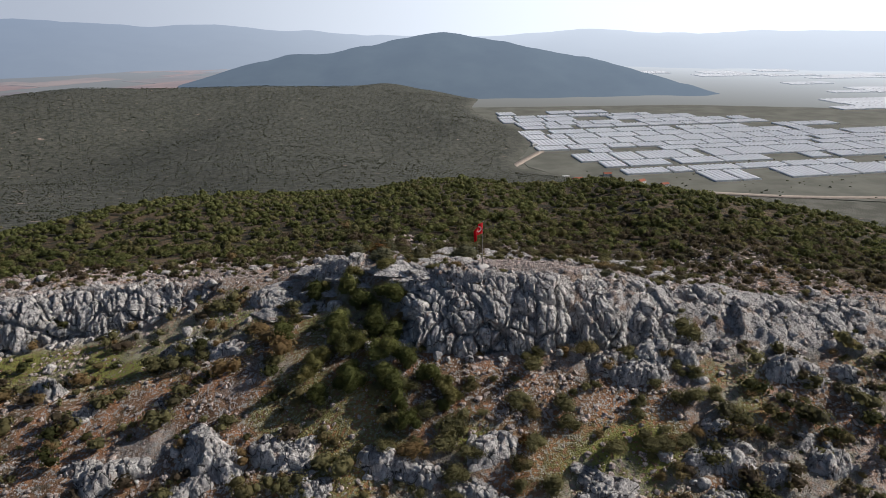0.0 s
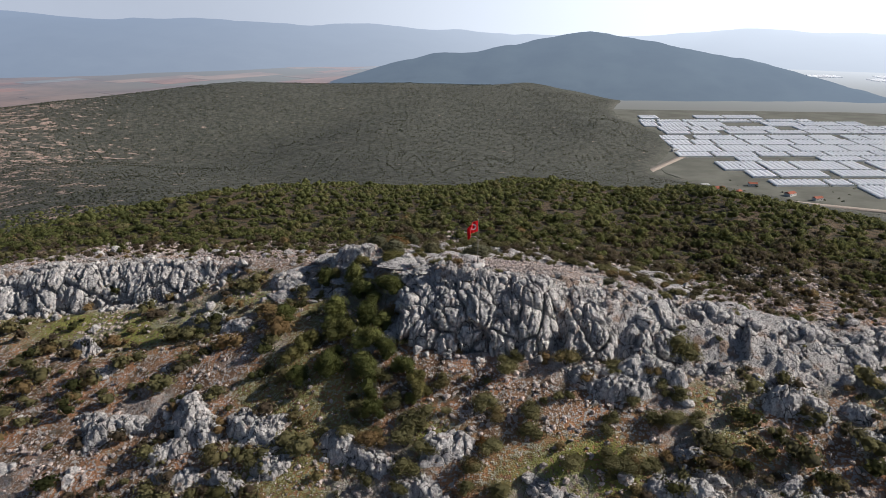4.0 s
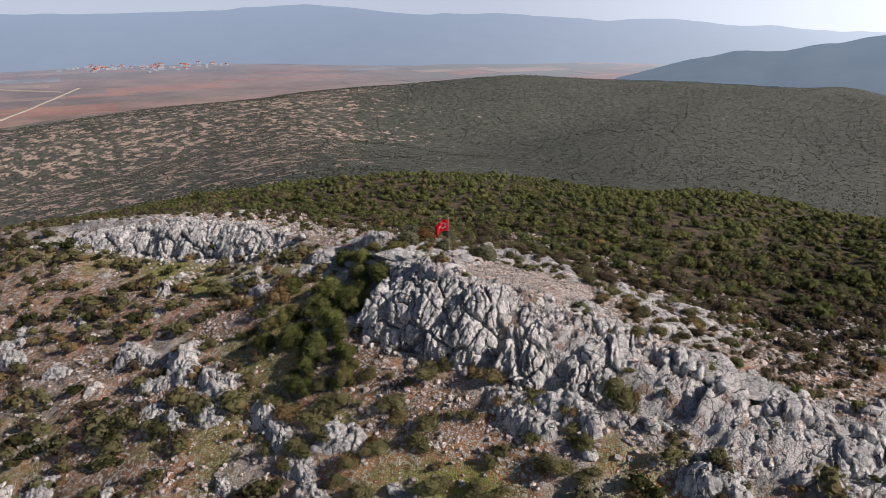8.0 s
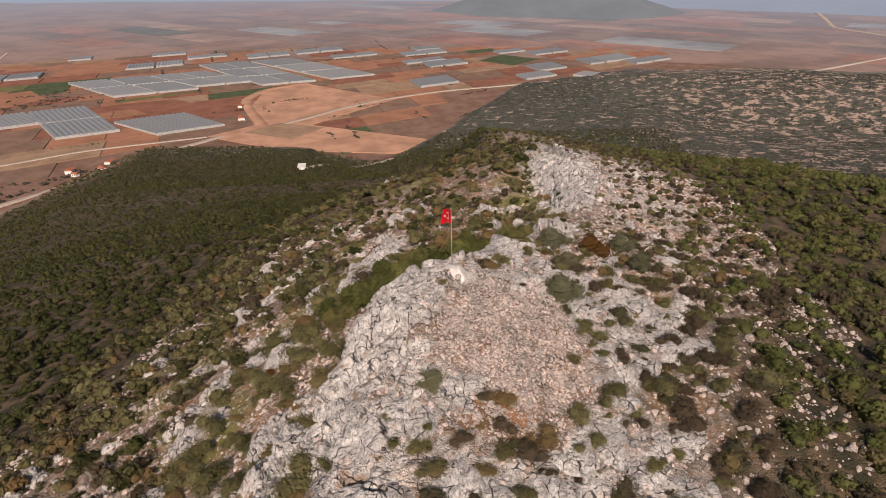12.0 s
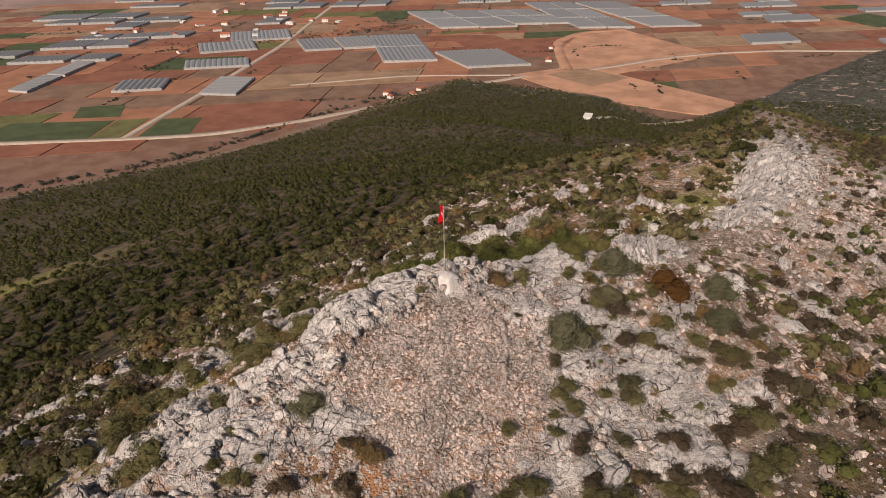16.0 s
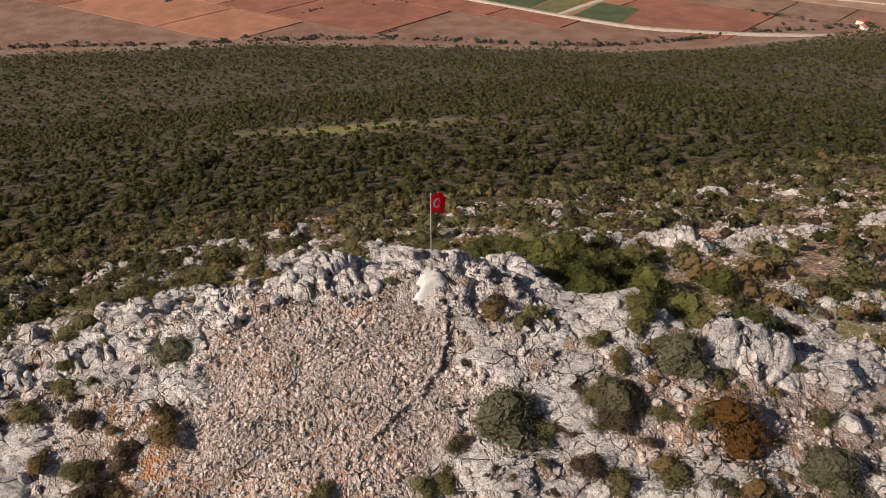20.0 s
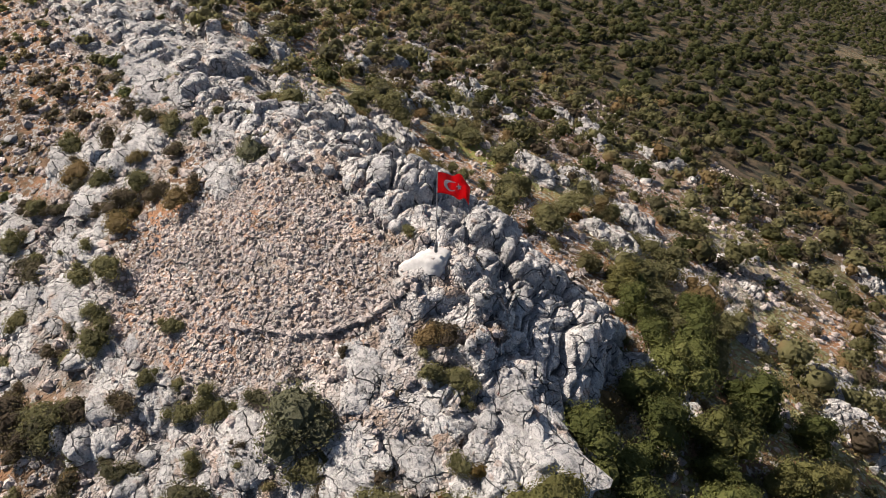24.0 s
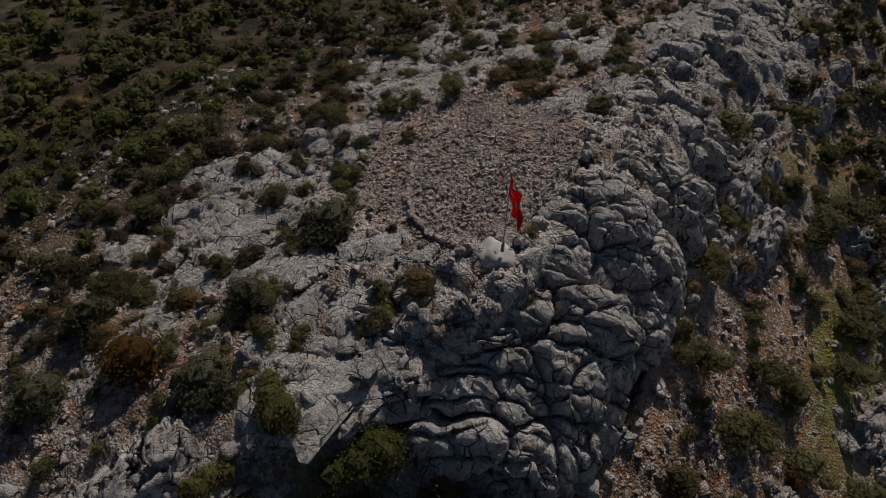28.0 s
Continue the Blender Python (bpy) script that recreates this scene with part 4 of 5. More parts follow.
def boulders():
    r = np.random.default_rng(37)
    big = [(11.0, -22.6, 2.1), (24.6, -20.6, 1.7), (-30.2, -17.6, 2.6), (-38.3, -1.0, 1.9), (-32.2, -3.0, 1.5), (-40.0, -18.4, 2.4), (-22.0, -18.6, 2.2), (-18.6, 8.0, 2.7), (38.6, -33.0, 2.0), (-7.7, -21.0, 1.7), (-11.7, -19.6, 1.6), (-20.3, -18.2, 1.5), (-29.0, 7.0, 1.6), (23.7, -24.2, 1.5), (-55.0, -5.0, 2.0), (-26.6, -38.0, 1.8), (-58.0, -50.5, 2.2), (16.7, -41.8, 1.9), (-148.0, -50.5, 2.6), (-10.6, -7.6, 1.7), (35.0, -10.8, 2.2)]
    while len(big) < 92:
        x, y = r.uniform(-75, 48), r.uniform(-52, -9)
        if r.random() < 0.1 + float(rock_mask(np.array([x]), np.array([y]))[0]) and math.hypot((x + 15) / 11, (y + 5) / 11) > 1 and math.hypot((x - 12) / 6, (y + 20) / 3) > 0.6:
            big.append((x, y, r.uniform(0.8, 1.9)))
    for x, y, s in big:
        z = float(height(np.array([x]), np.array([y]))[0])
        ob = tagged(new("rock_outcrop", None), "outcrop of cracked grey limestone blocks on the slope", "outcrop", "outcrops on the slope")
        ob.location = (x, y, z)
        turn = r.uniform(-30, 30)
        for k in range(int(5 + s * 2)):
            along, across = r.normal(0, s * 0.85), r.normal(0, s * 0.4)
            if k < 2:
                along, across = (k - 0.3) * s * 0.9, 0.0
            ax, ay = along * math.cos(radians(turn)) - across * math.sin(radians(turn)), along * math.sin(radians(turn)) + across * math.cos(radians(turn))
            dz = float(land(np.array([x + ax]), np.array([y + ay]))[0] - land(np.array([x]), np.array([y]))[0])
            if k < 2:
                b = part("crag", CRAGS[r.integers(7)], None, ob)
                w = s * r.uniform(0.85, 1.25)
                b.matrix_basis = pose(ax, ay, dz - 0.05 * s, r.uniform(4, 22), r.uniform(-8, 8), turn + r.uniform(-25, 25)) @ Matrix.Diagonal((w * 1.15, w * r.uniform(0.65, 0.9), w * r.uniform(0.6, 0.95), 1))
            else:
                b = part("block", BLOCKS[r.integers(8)], None, ob)
                w = s * r.uniform(0.14, 0.34)
                b.matrix_basis = pose(ax, ay, dz, r.uniform(-30, 12), r.uniform(-20, 20), r.uniform(0, 180)) @ Matrix.Diagonal((w, w * r.uniform(0.7, 1.2), w * r.uniform(0.6, 1.1), 1))
    low = 0
    while low < 150:
        x, y = r.uniform(-30, 40), r.uniform(1, 27)
        m = float(rock_mask(np.array([x]), np.array([y]))[0])
        if r.random() > m or float(rubble_mask(np.array([x]), np.array([y]))[0]) > 0.1 or math.hypot(x, y) < 3.5:
            continue
        low += 1
        s = r.uniform(0.7, 1.7)
        ob = tagged(new("rock_outcrop", None), "low pale limestone slab breaking through stony ground", "outcrop", "slabs behind the crest")
        ob.location = (x, y, float(height(np.array([x]), np.array([y]))[0]))
        turn = r.uniform(-50, 10)
        for k in range(4):
            big_one = k == 0
            w = s * (1.0 if big_one else r.uniform(0.25, 0.45))
            ax, ay = (0, 0) if big_one else (r.normal(0, s * 0.8), r.normal(0, s * 0.7))
            dz = float(land(np.array([x + ax]), np.array([y + ay]))[0] - land(np.array([x]), np.array([y]))[0])
            b = part("crag" if big_one else "block", CRAGS[r.integers(7)] if big_one else BLOCKS[r.integers(8)], None, ob)
            b.matrix_basis = pose(ax, ay, dz - 0.06 * w, r.uniform(-12, 4), r.uniform(-8, 8), turn + r.uniform(-15, 15)) @ Matrix.Diagonal((w * r.uniform(1.2, 1.8), w * r.uniform(0.7, 1.1), w * r.uniform(0.25, 0.45), 1))
    spots = []
    while len(spots) < 200:
        x, y = r.uniform(-75, 50), r.uniform(-48, 34)
        m = float(rock_mask(np.array([x]), np.array([y]))[0])
        if r.random() < 0.12 + m and not (-2 < x < 18 and -1 < y < 15) and math.hypot(x, y) > 4:
            spots.append((x, y, r.uniform(0.4, 1.15)))
    xs, ys = np.array([q[0] for q in spots]), np.array([q[1] for q in spots])
    zs = height(xs, ys)
    for (x, y, s), z in zip(spots, zs):
        ob = new("boulder", BOULDERS[r.integers(6)] if s > 0.9 else BLOCKS[r.integers(8)])
        tagged(ob, "large pale grey limestone boulder on the slope" if s > 1.4 else "grey weathered limestone boulder among scrub", "boulder", "boulders on the mountain")
        sc = Matrix.Diagonal((s * r.uniform(0.7, 1.2), s * r.uniform(0.6, 0.9), s * r.uniform(0.5, 0.85), 1))
        ob.matrix_world = pose(x, y, z + 0.02 * s, r.uniform(-20, 20), r.uniform(-20, 20), r.uniform(0, 360)) @ sc


boulders()


def whitewashed_rock():
    lime = plain_mat("whitewash", (0.53, 0.505, 0.475), 0.9, 0.12, 3.0)
    ob = new("painted_rock", rock_mesh("painted_rock", 377, 4, (1.5, 1.2, 0.85), 6, 5, 0.04, lime))
    tagged(ob, "whitewashed boulder at the foot of the flagpole", "rock")
    ob.matrix_world = pose(0.35, 0.25, -1.12, 10, 6, 60)


whitewashed_rock()


def stone_set(n, seed):
    """Low angular stones, unit half size."""
    out = []
    r = np.random.default_rng(seed)
    bm = bmesh.new()
    bmesh.ops.create_icosphere(bm, subdivisions=1, radius=1.0)
    base = np.array([v.co for v in bm.verts])
    f = np.array([[v.index for v in q.verts] for q in bm.faces])
    bm.free()
    for _ in range(n):
        p = base.copy()
        for _k in range(6):
            nn = r.normal(0, 1, 3)
            nn /= np.linalg.norm(nn)
            p = p - np.maximum(0, p @ nn - r.uniform(0.45, 0.8))[:, None] * nn
        out.append((p * r.uniform(0.7, 1.2, 3) * (1, 1, 0.7), f))
    return out


STONES = stone_set(10, 55)
STONE_MAT = limestone("loose_stone", (1.28, 1.13, 1.06), 0.5)
STONE_MESH = [np_mesh("stone", v, f, [STONE_MAT], smooth=False) for v, f in STONES]


def scatter_stones(name, x, y, size, label, seed):
    r = np.random.default_rng(seed)
    z = height(x, y) + 0.1 * size
    kind, turn = r.integers(0, len(STONES), len(x)), r.uniform(0, 2 * np.pi, len(x))
    vs, fs, o = [], [], 0
    for i, (v, f) in enumerate(STONES):
        m = kind == i
        ca, sa, sz = np.cos(turn[m])[:, None], np.sin(turn[m])[:, None], size[m][:, None]
        tilt = r.uniform(-0.5, 0.5, (m.sum(), 1))
        vs.append(np.stack([x[m][:, None] + sz * (ca * v[:, 0] - sa * v[:, 1]), y[m][:, None] + sz * (sa * v[:, 0] + ca * v[:, 1]), z[m][:, None] + sz * (v[:, 2] + tilt * v[:, 0])], -1).reshape(-1, 3))
        fs.append((f[None] + o + (np.arange(m.sum()) * len(v))[:, None, None]).reshape(-1, 3))
        o += m.sum() * len(v)
    return tagged(new(name, np_mesh(name, np.concatenate(vs), np.concatenate(fs), [STONE_MAT], smooth=False)), label, "stones", kind="stuff")


def rubble():
    r = np.random.default_rng(59)
    x, y = r.uniform(-2, 18, 9000), r.uniform(-1, 16, 9000)
    keep = r.random(9000) < rubble_mask(x, y)
    x, y = x[keep], y[keep]
    size = 0.08 + 0.15 * r.random(len(x)) ** 2.2
    field = tagged(new("rubble_field", None), "field of loose pale limestone rubble beside the flag", "rubble", kind="structure")
    n = 280
    zs = height(x[:n], y[:n])
    for i in range(n):
        ob = part("stone", STONE_MESH[i % len(STONE_MESH)], None, field)
        s = float(size[i]) + 0.09
        ob.matrix_world = pose(x[i], y[i], zs[i] + 0.06, r.uniform(-30, 30), r.uniform(-30, 30), r.uniform(0, 360)) @ Matrix.Diagonal((s, s, s, 1))
    scatter_stones("small_rubble", x[n:], y[n:], size[n:], "thousands of small broken limestone pieces", 61)
    # low curb of larger stones round the near edge of the rubble
    curb = tagged(new("stone_curb", None), "low curved line of laid grey stones edging the rubble", "stone curb")
    pts = [(5.6, 9.9), (4.4, 9.1), (2.5, 8.0), (1.0, 6.5), (0.2, 4.5), (-0.2, 2.7)]
    for (ax, ay), (bx, by) in zip(pts[:-1], pts[1:]):
        n = int(math.hypot(bx - ax, by - ay) / 0.38)
        for k in range(n):
            px, py = ax + (bx - ax) * k / n, ay + (by - ay) * k / n
            along = math.degrees(math.atan2(by - ay, bx - ax))
            for course in (0.06, 0.24):
                s = r.uniform(0.26, 0.36)
                ob = part("curb_stone", STONE_MESH[r.integers(len(STONE_MESH))], None, curb)
                ob.matrix_world = pose(px + r.uniform(-0.07, 0.07), py + r.uniform(-0.07, 0.07), float(height(np.array([px]), np.array([py]))[0]) + course, r.uniform(-8, 8), r.uniform(-8, 8), along + r.uniform(-12, 12)) @ Matrix.Diagonal((s * 1.35, s * 0.95, s * 0.62, 1))
    # scree under the wall and stones all over the open slopes
    x, y = r.uniform(-85, 58, 48000), r.uniform(-58, 42, 48000)
    scree = np.exp(-(((x - 8) / 13) ** 2 + ((y + 12.5) / 5) ** 2)) * 1.4
    patch = 0.60 * sstep(-0.2, 0.2, fbm(x, y, 8, 3, 65)) + 0.14
    d = crest_offset(x, y)
    back = 0.85 * sstep(1, 4, d) * sstep(38, 22, d)
    keep = (r.random(len(x)) < np.maximum(scree, np.maximum(patch, back))) & (rubble_mask(x, y) < 0.3) & (d < 38) & (np.abs(d + 3) > 2)
    x, y = x[keep], y[keep]
    size = 0.10 + 0.42 * r.random(len(x)) ** 3
    close = np.zeros(len(x), bool)
    close[np.argsort(np.hypot(x - 2, y - 6) - 25 * size)[:280]] = True
    strewn = tagged(new("loose_stones", None), "loose grey limestone pieces strewn round the summit", "stones", kind="structure")
    for px, py, s, pz in zip(x[close], y[close], size[close], height(x[close], y[close])):
        ob = part("stone", STONE_MESH[r.integers(len(STONE_MESH))], None, strewn)
        ob.matrix_world = pose(px, py, pz + 0.1 * s, r.uniform(-25, 25), r.uniform(-25, 25), r.uniform(0, 360)) @ Matrix.Diagonal((s, s, s, 1))
    x, y, size = x[~close], y[~close], size[~close]
    scatter_stones("scattered_stones", x, y, size, "grey stones and scree strewn over the open slope", 67)


rubble()

# ---- shrubs on the open summit ----
CROWN_NEAR = [crown(850, 160 + i, 0.056, lobes=4 + i % 3, fill=0.78) for i in range(6)]
CROWN_OPEN = [crown(140, 170 + i, 0.105, lobes=2 + i % 2, fill=0.76) for i in range(7)]
CROWN_WIDE = [crown(52, 190 + i, 0.155, lobes=2, fill=0.82) for i in range(6)]
CROWN_OAK = [crown(1900, 180 + i, 0.052, 0.95, lobes=10, fill=0.84) for i in range(3)]
BARK = plain_mat("grey_bark", (0.12, 0.095, 0.075), 0.95, 0.3, 6)
LEAF_BROWN = foliage("brown_heather_leaves", (0.085, 0.064, 0.044), (0.17, 0.13, 0.088), (0.13, 0.125, 0.07))
LEAF_OLIVE = foliage("wild_olive_leaves", (0.10, 0.105, 0.062), (0.23, 0.225, 0.14), (0.22, 0.18, 0.10))
LEAF_RUST = foliage("rust_leaves", (0.14, 0.06, 0.02), (0.26, 0.13, 0.04), (0.20, 0.15, 0.05))


def shrub_model(name, seed, leaves, label, category, group, stem_h=0.5, big=False):
    ob = tagged(new(name, None), label, category, group)
    v, q = (CROWN_OAK if big else CROWN_NEAR)[seed % (3 if big else 6)]
    part("crown", np_mesh("crown", v, q, [leaves], smooth=False), None, ob)
    bm = bmesh.new()
    r = random.Random(seed)
    for k in range(3):
        a = k * 2.1 + r.uniform(0, 0.6)
        tip = Vector((0.3 * math.cos(a), 0.3 * math.sin(a), stem_h))
        m = tip.to_track_quat("Z", "Y").to_matrix().to_4x4()
        bmesh.ops.create_cone(bm, cap_ends=False, segments=6, radius1=0.06, radius2=0.025, depth=tip.length, matrix=m @ Matrix.Translation((0, 0, tip.length / 2)))
    part("stem", bm, BARK, ob)
    return ob


def shrubs():
    r = np.random.default_rng(71)
    olive = [shrub_model("shrub", 500 + i, LEAF_DRY, "low olive green shrub growing between limestone rocks", "shrub", "shrubs on the summit") for i in range(3)]
    brown = [shrub_model("shrub", 510 + i, LEAF_BROWN, "low brownish heath shrub on stony ground", "shrub", "shrubs on the summit") for i in range(2)]
    rust = shrub_model("shrub", 520, LEAF_RUST, "shrub with yellow and rust coloured autumn leaves", "shrub", "shrubs on the summit")
    oak = [shrub_model("evergreen_oak", 530 + i, LEAF_GREEN, "dense dark evergreen oak in the hollow under the wall", "tree", "oaks in the hollow", 0.7, True) for i in range(3)]
    wild = shrub_model("wild_olive", 541, LEAF_OLIVE, "broad grey green wild olive bush beside the rubble", "bush", "shrubs on the summit", 0.6, True)
    placed = []

    def put(model, x, y, s, tall=1.0):
        z = float(height(np.array([x]), np.array([y]))[0]) - 0.12 * s
        turn = pose(x, y, z, 0, 0, r.uniform(0, 360))
        ob = copy_thing(model, turn)
        ob.scale = (s, s, s * tall)
        placed.append((x, y, s))
    for x, y, s in [(-22, 4.5, 2.2), (-18, -2.5, 2.5), (-15.3, 0.5, 2.4), (-20, -8.4, 2.3), (-10.5, -13.0, 2.4), (-25, -3, 2.1), (-6.8, -11.5, 2.0), (-15.5, -12, 2.6), (-17.2, 3.4, 2.4), (-16.2, -6.7, 2.6), (-12.2, -8.4, 2.6), (-13.2, -4.2, 2.5), (-9.2, -9.6, 2.0), (-4.0, -14.0, 1.7), (-8.5, -16.5, 1.9), (-19.0, -13.0, 2.0)]:
        put(oak[r.integers(3)], x, y, s * 0.72, 1.2)
        for _k in range(1):
            put(oak[r.integers(3)], x + r.uniform(-2.4, 2.4), y + r.uniform(-2.4, 2.4), s * r.uniform(0.4, 0.62), 1.1)
    put(wild, -1.7, 10.6, 2.0)
    put(wild, -8.4, 10.8, 1.5)
    put(wild, 16.2, 1.6, 1.4, 0.8)
    for x, y, s in [(-3.3, 3.2, 0.95), (-5.9, 3.8, 1.0), (16.4, 7.0, 1.2), (6.5, 14.6, 0.7), (-3.7, 11.5, 1.2), (-7.2, 10.2, 0.9), (-8.5, 6.8, 0.8), (20.9, 8.2, 1.1), (8.6, 12.2, 0.8), (1.9, 12.8, 0.9), (3.6, 14.4, 0.9), (12.5, 14.6, 1.0), (5.2, -16.3, 1.4), (8.5, -17.1, 1.6), (9.2, -8.8, 1.2), (4.4, -9.6, 1.0), (14.2, -10.6, 1.2)]:
        put(olive[r.integers(3)], x, y, s)
    for x, y, s, kind in [(-14.3, 13.5, 1.7, "rust"), (-13.3, 8.9, 1.3, "wild"), (-13.7, 18.6, 1.2, "wild"), (-18.2, 16.7, 1.2, "wild"), (-12.6, 13.1, 0.9, "olive"), (-8.5, 11.8, 1.0, "brown"), (-6.8, 9.6, 0.9, "brown"), (-9.6, 5.3, 0.6, "wild"), (-12.6, 4.7, 1.1, "green"), (-11.4, 0.3, 1.3, "green"), (-10.8, 11.9, 0.9, "olive"), (-9.8, 9.0, 0.9, "olive"), (-10.7, 23.8, 1.1, "brown"), (-6.6, 17.9, 0.9, "brown"), (-5.7, 3.6, 0.7, "brown"), (-3.3, 2.5, 0.9, "brown"), (-1.2, -2.0, 0.8, "brown"), (0.6, 25.5, 0.8, "olive"), (-1.0, 19.1, 0.8, "brown"), (1.0, 30.5, 0.7, "brown"), (-10.3, 7.5, 0.8, "olive"), (-11.1, 19.1, 0.8, "brown"), (-7.0, 16.1, 0.7, "brown"), (-8.6, 18.8, 0.7, "brown"), (-8.0, 24.0, 0.7, "brown"), (-7.3, 28.0, 0.8, "brown"), (-13.3, 22.7, 0.9, "brown"), (-9.6, 6.3, 0.5, "rust"), (-15.5, 21.0, 0.9, "brown"), (-5.3, 22.5, 0.6, "brown")]:
        put({"rust": rust, "wild": wild, "olive": olive[r.integers(3)], "brown": brown[r.integers(2)], "green": oak[r.integers(3)]}[kind], x, y, s * (1.35 if s > 0.95 else 1.1), float(r.uniform(0.75, 1.05)))
    put(rust, 3.6, -18.6, 0.8)
    put(rust, -9.5, 8.4, 0.6)
    gx, gy, rr = jitter_grid(-150, 82, -70, 66, 1.75, 73)
    d = crest_offset(gx, gy)
    rk, rb = rock_mask(gx, gy), rubble_mask(gx, gy)
    lawn = np.exp(-(((gx + 58) / 10) ** 2 + ((gy - 1) / 4) ** 2)) + np.exp(-(((gx - 12) / 5) ** 2 + ((gy + 22) / 3) ** 2))
    scree = np.exp(-(((gx - 6) / 8) ** 2 + ((gy + 14.5) / 4) ** 2))
    p = np.where(d < -2, 0.95, np.interp(d, [-2, 3, 8, 14, 34, 44], [0.12, 0.4, 0.7, 0.9, 0.95, 0.95]))
    p = p * (1 - np.where(d > 0, 0.2, 0.6) * rk) * (1 - np.clip(rb * 1.3, 0, 1)) * (1 - np.clip(lawn, 0, 0.9)) * (1 - 0.6 * scree) * np.clip(np.where(d > 9, 0.9, 0.76) + 1.1 * fbm(gx, gy, 6, 2, 75), 0.06, 1)
    p = np.where(d < -3, p * np.interp(gy, [-60, -44, -30], [1.0, 0.9, 0.6]), p)
    p = np.where((gx > 16) & (d < -6), np.maximum(p, 0.62), p)
    p = np.where((gx > 20) & (d > 4), np.maximum(p, 0.85), p)
    p = np.where((d > 2.5) & (d < 30) & (rb < 0.1), np.maximum(p, 0.52), p)
    p = np.where((gx < -9) & (gx > -32) & (d > 1) & (d < 26), np.maximum(p, 0.88), p)
    p = np.where(gx < -96, np.maximum(p, 0.7), p)
    free = np.ones(len(gx), bool)
    for x, y, s in placed:
        free &= np.hypot(gx - x, gy - y) > s * 0.9
    keep = (rr.random(len(gx)) < p) & free & (np.hypot(gx, gy) > 2.2)
    gx, gy, d = gx[keep], gy[keep], d[keep]
    size = (0.38 + 0.95 * rr.random(len(gx)) ** 1.7) * np.where(d < -3, 1.75, np.interp(d, [3, 10, 30, 45], [0.8, 1.0, 1.4, 1.7]))
    near = np.argsort(np.hypot(gx - 4, gy - 2))
    sep = near[:300]
    for i in sep:
        model = brown[rr.integers(2)] if (d[i] > 6 and rr.random() < 0.55) else olive[rr.integers(3)]
        put(model, float(gx[i]), float(gy[i]), float(size[i]), float(rr.uniform(0.8, 1.15)))
    rest = near[300:]
    tone = rr.random(len(rest))
    brownish = (tone < np.where(d[rest] > 5, np.where(gx[rest] > 12, np.interp(d[rest], [5, 30, 50], [0.7, 0.7, 0.4]), np.interp(d[rest], [5, 22, 40], [0.55, 0.5, 0.08])), 0.22))
    green = (~brownish) & (tone > np.where(d[rest] > 25, 0.3, 0.80))
    olives = ~brownish & ~green
    for m, mat_, lab, sd in ((brownish, LEAF_BROWN, "brown heath shrubs dotted over the stony slope", 81), (green & (d[rest] > 0), LEAF_NORTH, "fresh green shrubs dotted over the back slope, lightened for sunlight", 82), (green & (d[rest] <= 0), LEAF_WOOD, "dark green shrubs dotted over the slope", 84), (olives, LEAF_DRY, "olive green shrubs dotted over the slope", 83)):
        k = rest[m]
        by = np.hypot(gx[k], gy[k]) < 42
        scatter("slope_scrub", gx[k][by], gy[k][by], size[k][by], CROWN_OPEN, mat_, lab, "scrub", sd)
        scatter("slope_scrub", gx[k][~by], gy[k][~by], size[k][~by], CROWN_WIDE, mat_, lab, "scrub", sd + 10)
    for model in (*olive, *brown, rust, wild, *oak):
        for c in list(model.children):
            bpy.data.objects.remove(c)
        bpy.data.objects.remove(model)


shrubs()


# ---- the plain: fields, roads, plastic greenhouses, farms ----
FIELD_MATS = {
    "red": plain_mat("red_ploughed_soil", (0.22, 0.095, 0.062), 0.95, 0.18, 0.04),
    "rust": plain_mat("rust_soil", (0.30, 0.145, 0.088), 0.95, 0.15, 0.04),
    "brown": plain_mat("brown_fallow", (0.19, 0.12, 0.085), 0.95, 0.2, 0.04),
    "tan": plain_mat("tan_stubble", (0.28, 0.185, 0.12), 0.95, 0.18, 0.04),
    "green": plain_mat("dark_green_crop", (0.065, 0.085, 0.04), 0.9, 0.2, 0.05),
    "lime": plain_mat("light_green_crop", (0.125, 0.125, 0.05), 0.9, 0.2, 0.05),
}
FIELD_WORDS = {"red": "dark red ploughed field on the plain", "rust": "rust red bare field on the plain", "brown": "brown fallow field on the plain", "tan": "tan stubble field on the plain", "green": "dark green crop field on the plain", "lime": "light green crop field on the plain"}
DIRT = plain_mat("orange_earthworks", (0.43, 0.245, 0.16), 0.95, 0.2, 0.03)
ROAD_M = plain_mat("pale_gravel_road", (0.40, 0.335, 0.275), 0.95, 0.12, 0.2)


def slab(name, poly, z, thick, material, label, category):
    bm = bmesh.new()
    top = [bm.verts.new((x, y, z)) for x, y in poly]
    low = [bm.verts.new((x, y, z - thick)) for x, y in poly]
    n = len(poly)
    bm.faces.new(top)
    for i in range(n):
        bm.faces.new((top[i], low[i], low[(i + 1) % n], top[(i + 1) % n]))
    bmesh.ops.recalc_face_normals(bm, faces=bm.faces[:])
    me = bpy.data.meshes.new(name)
    bm.to_mesh(me)
    bm.free()
    me.materials.append(material)
    return tagged(new(name, me), label, category, kind="structure")


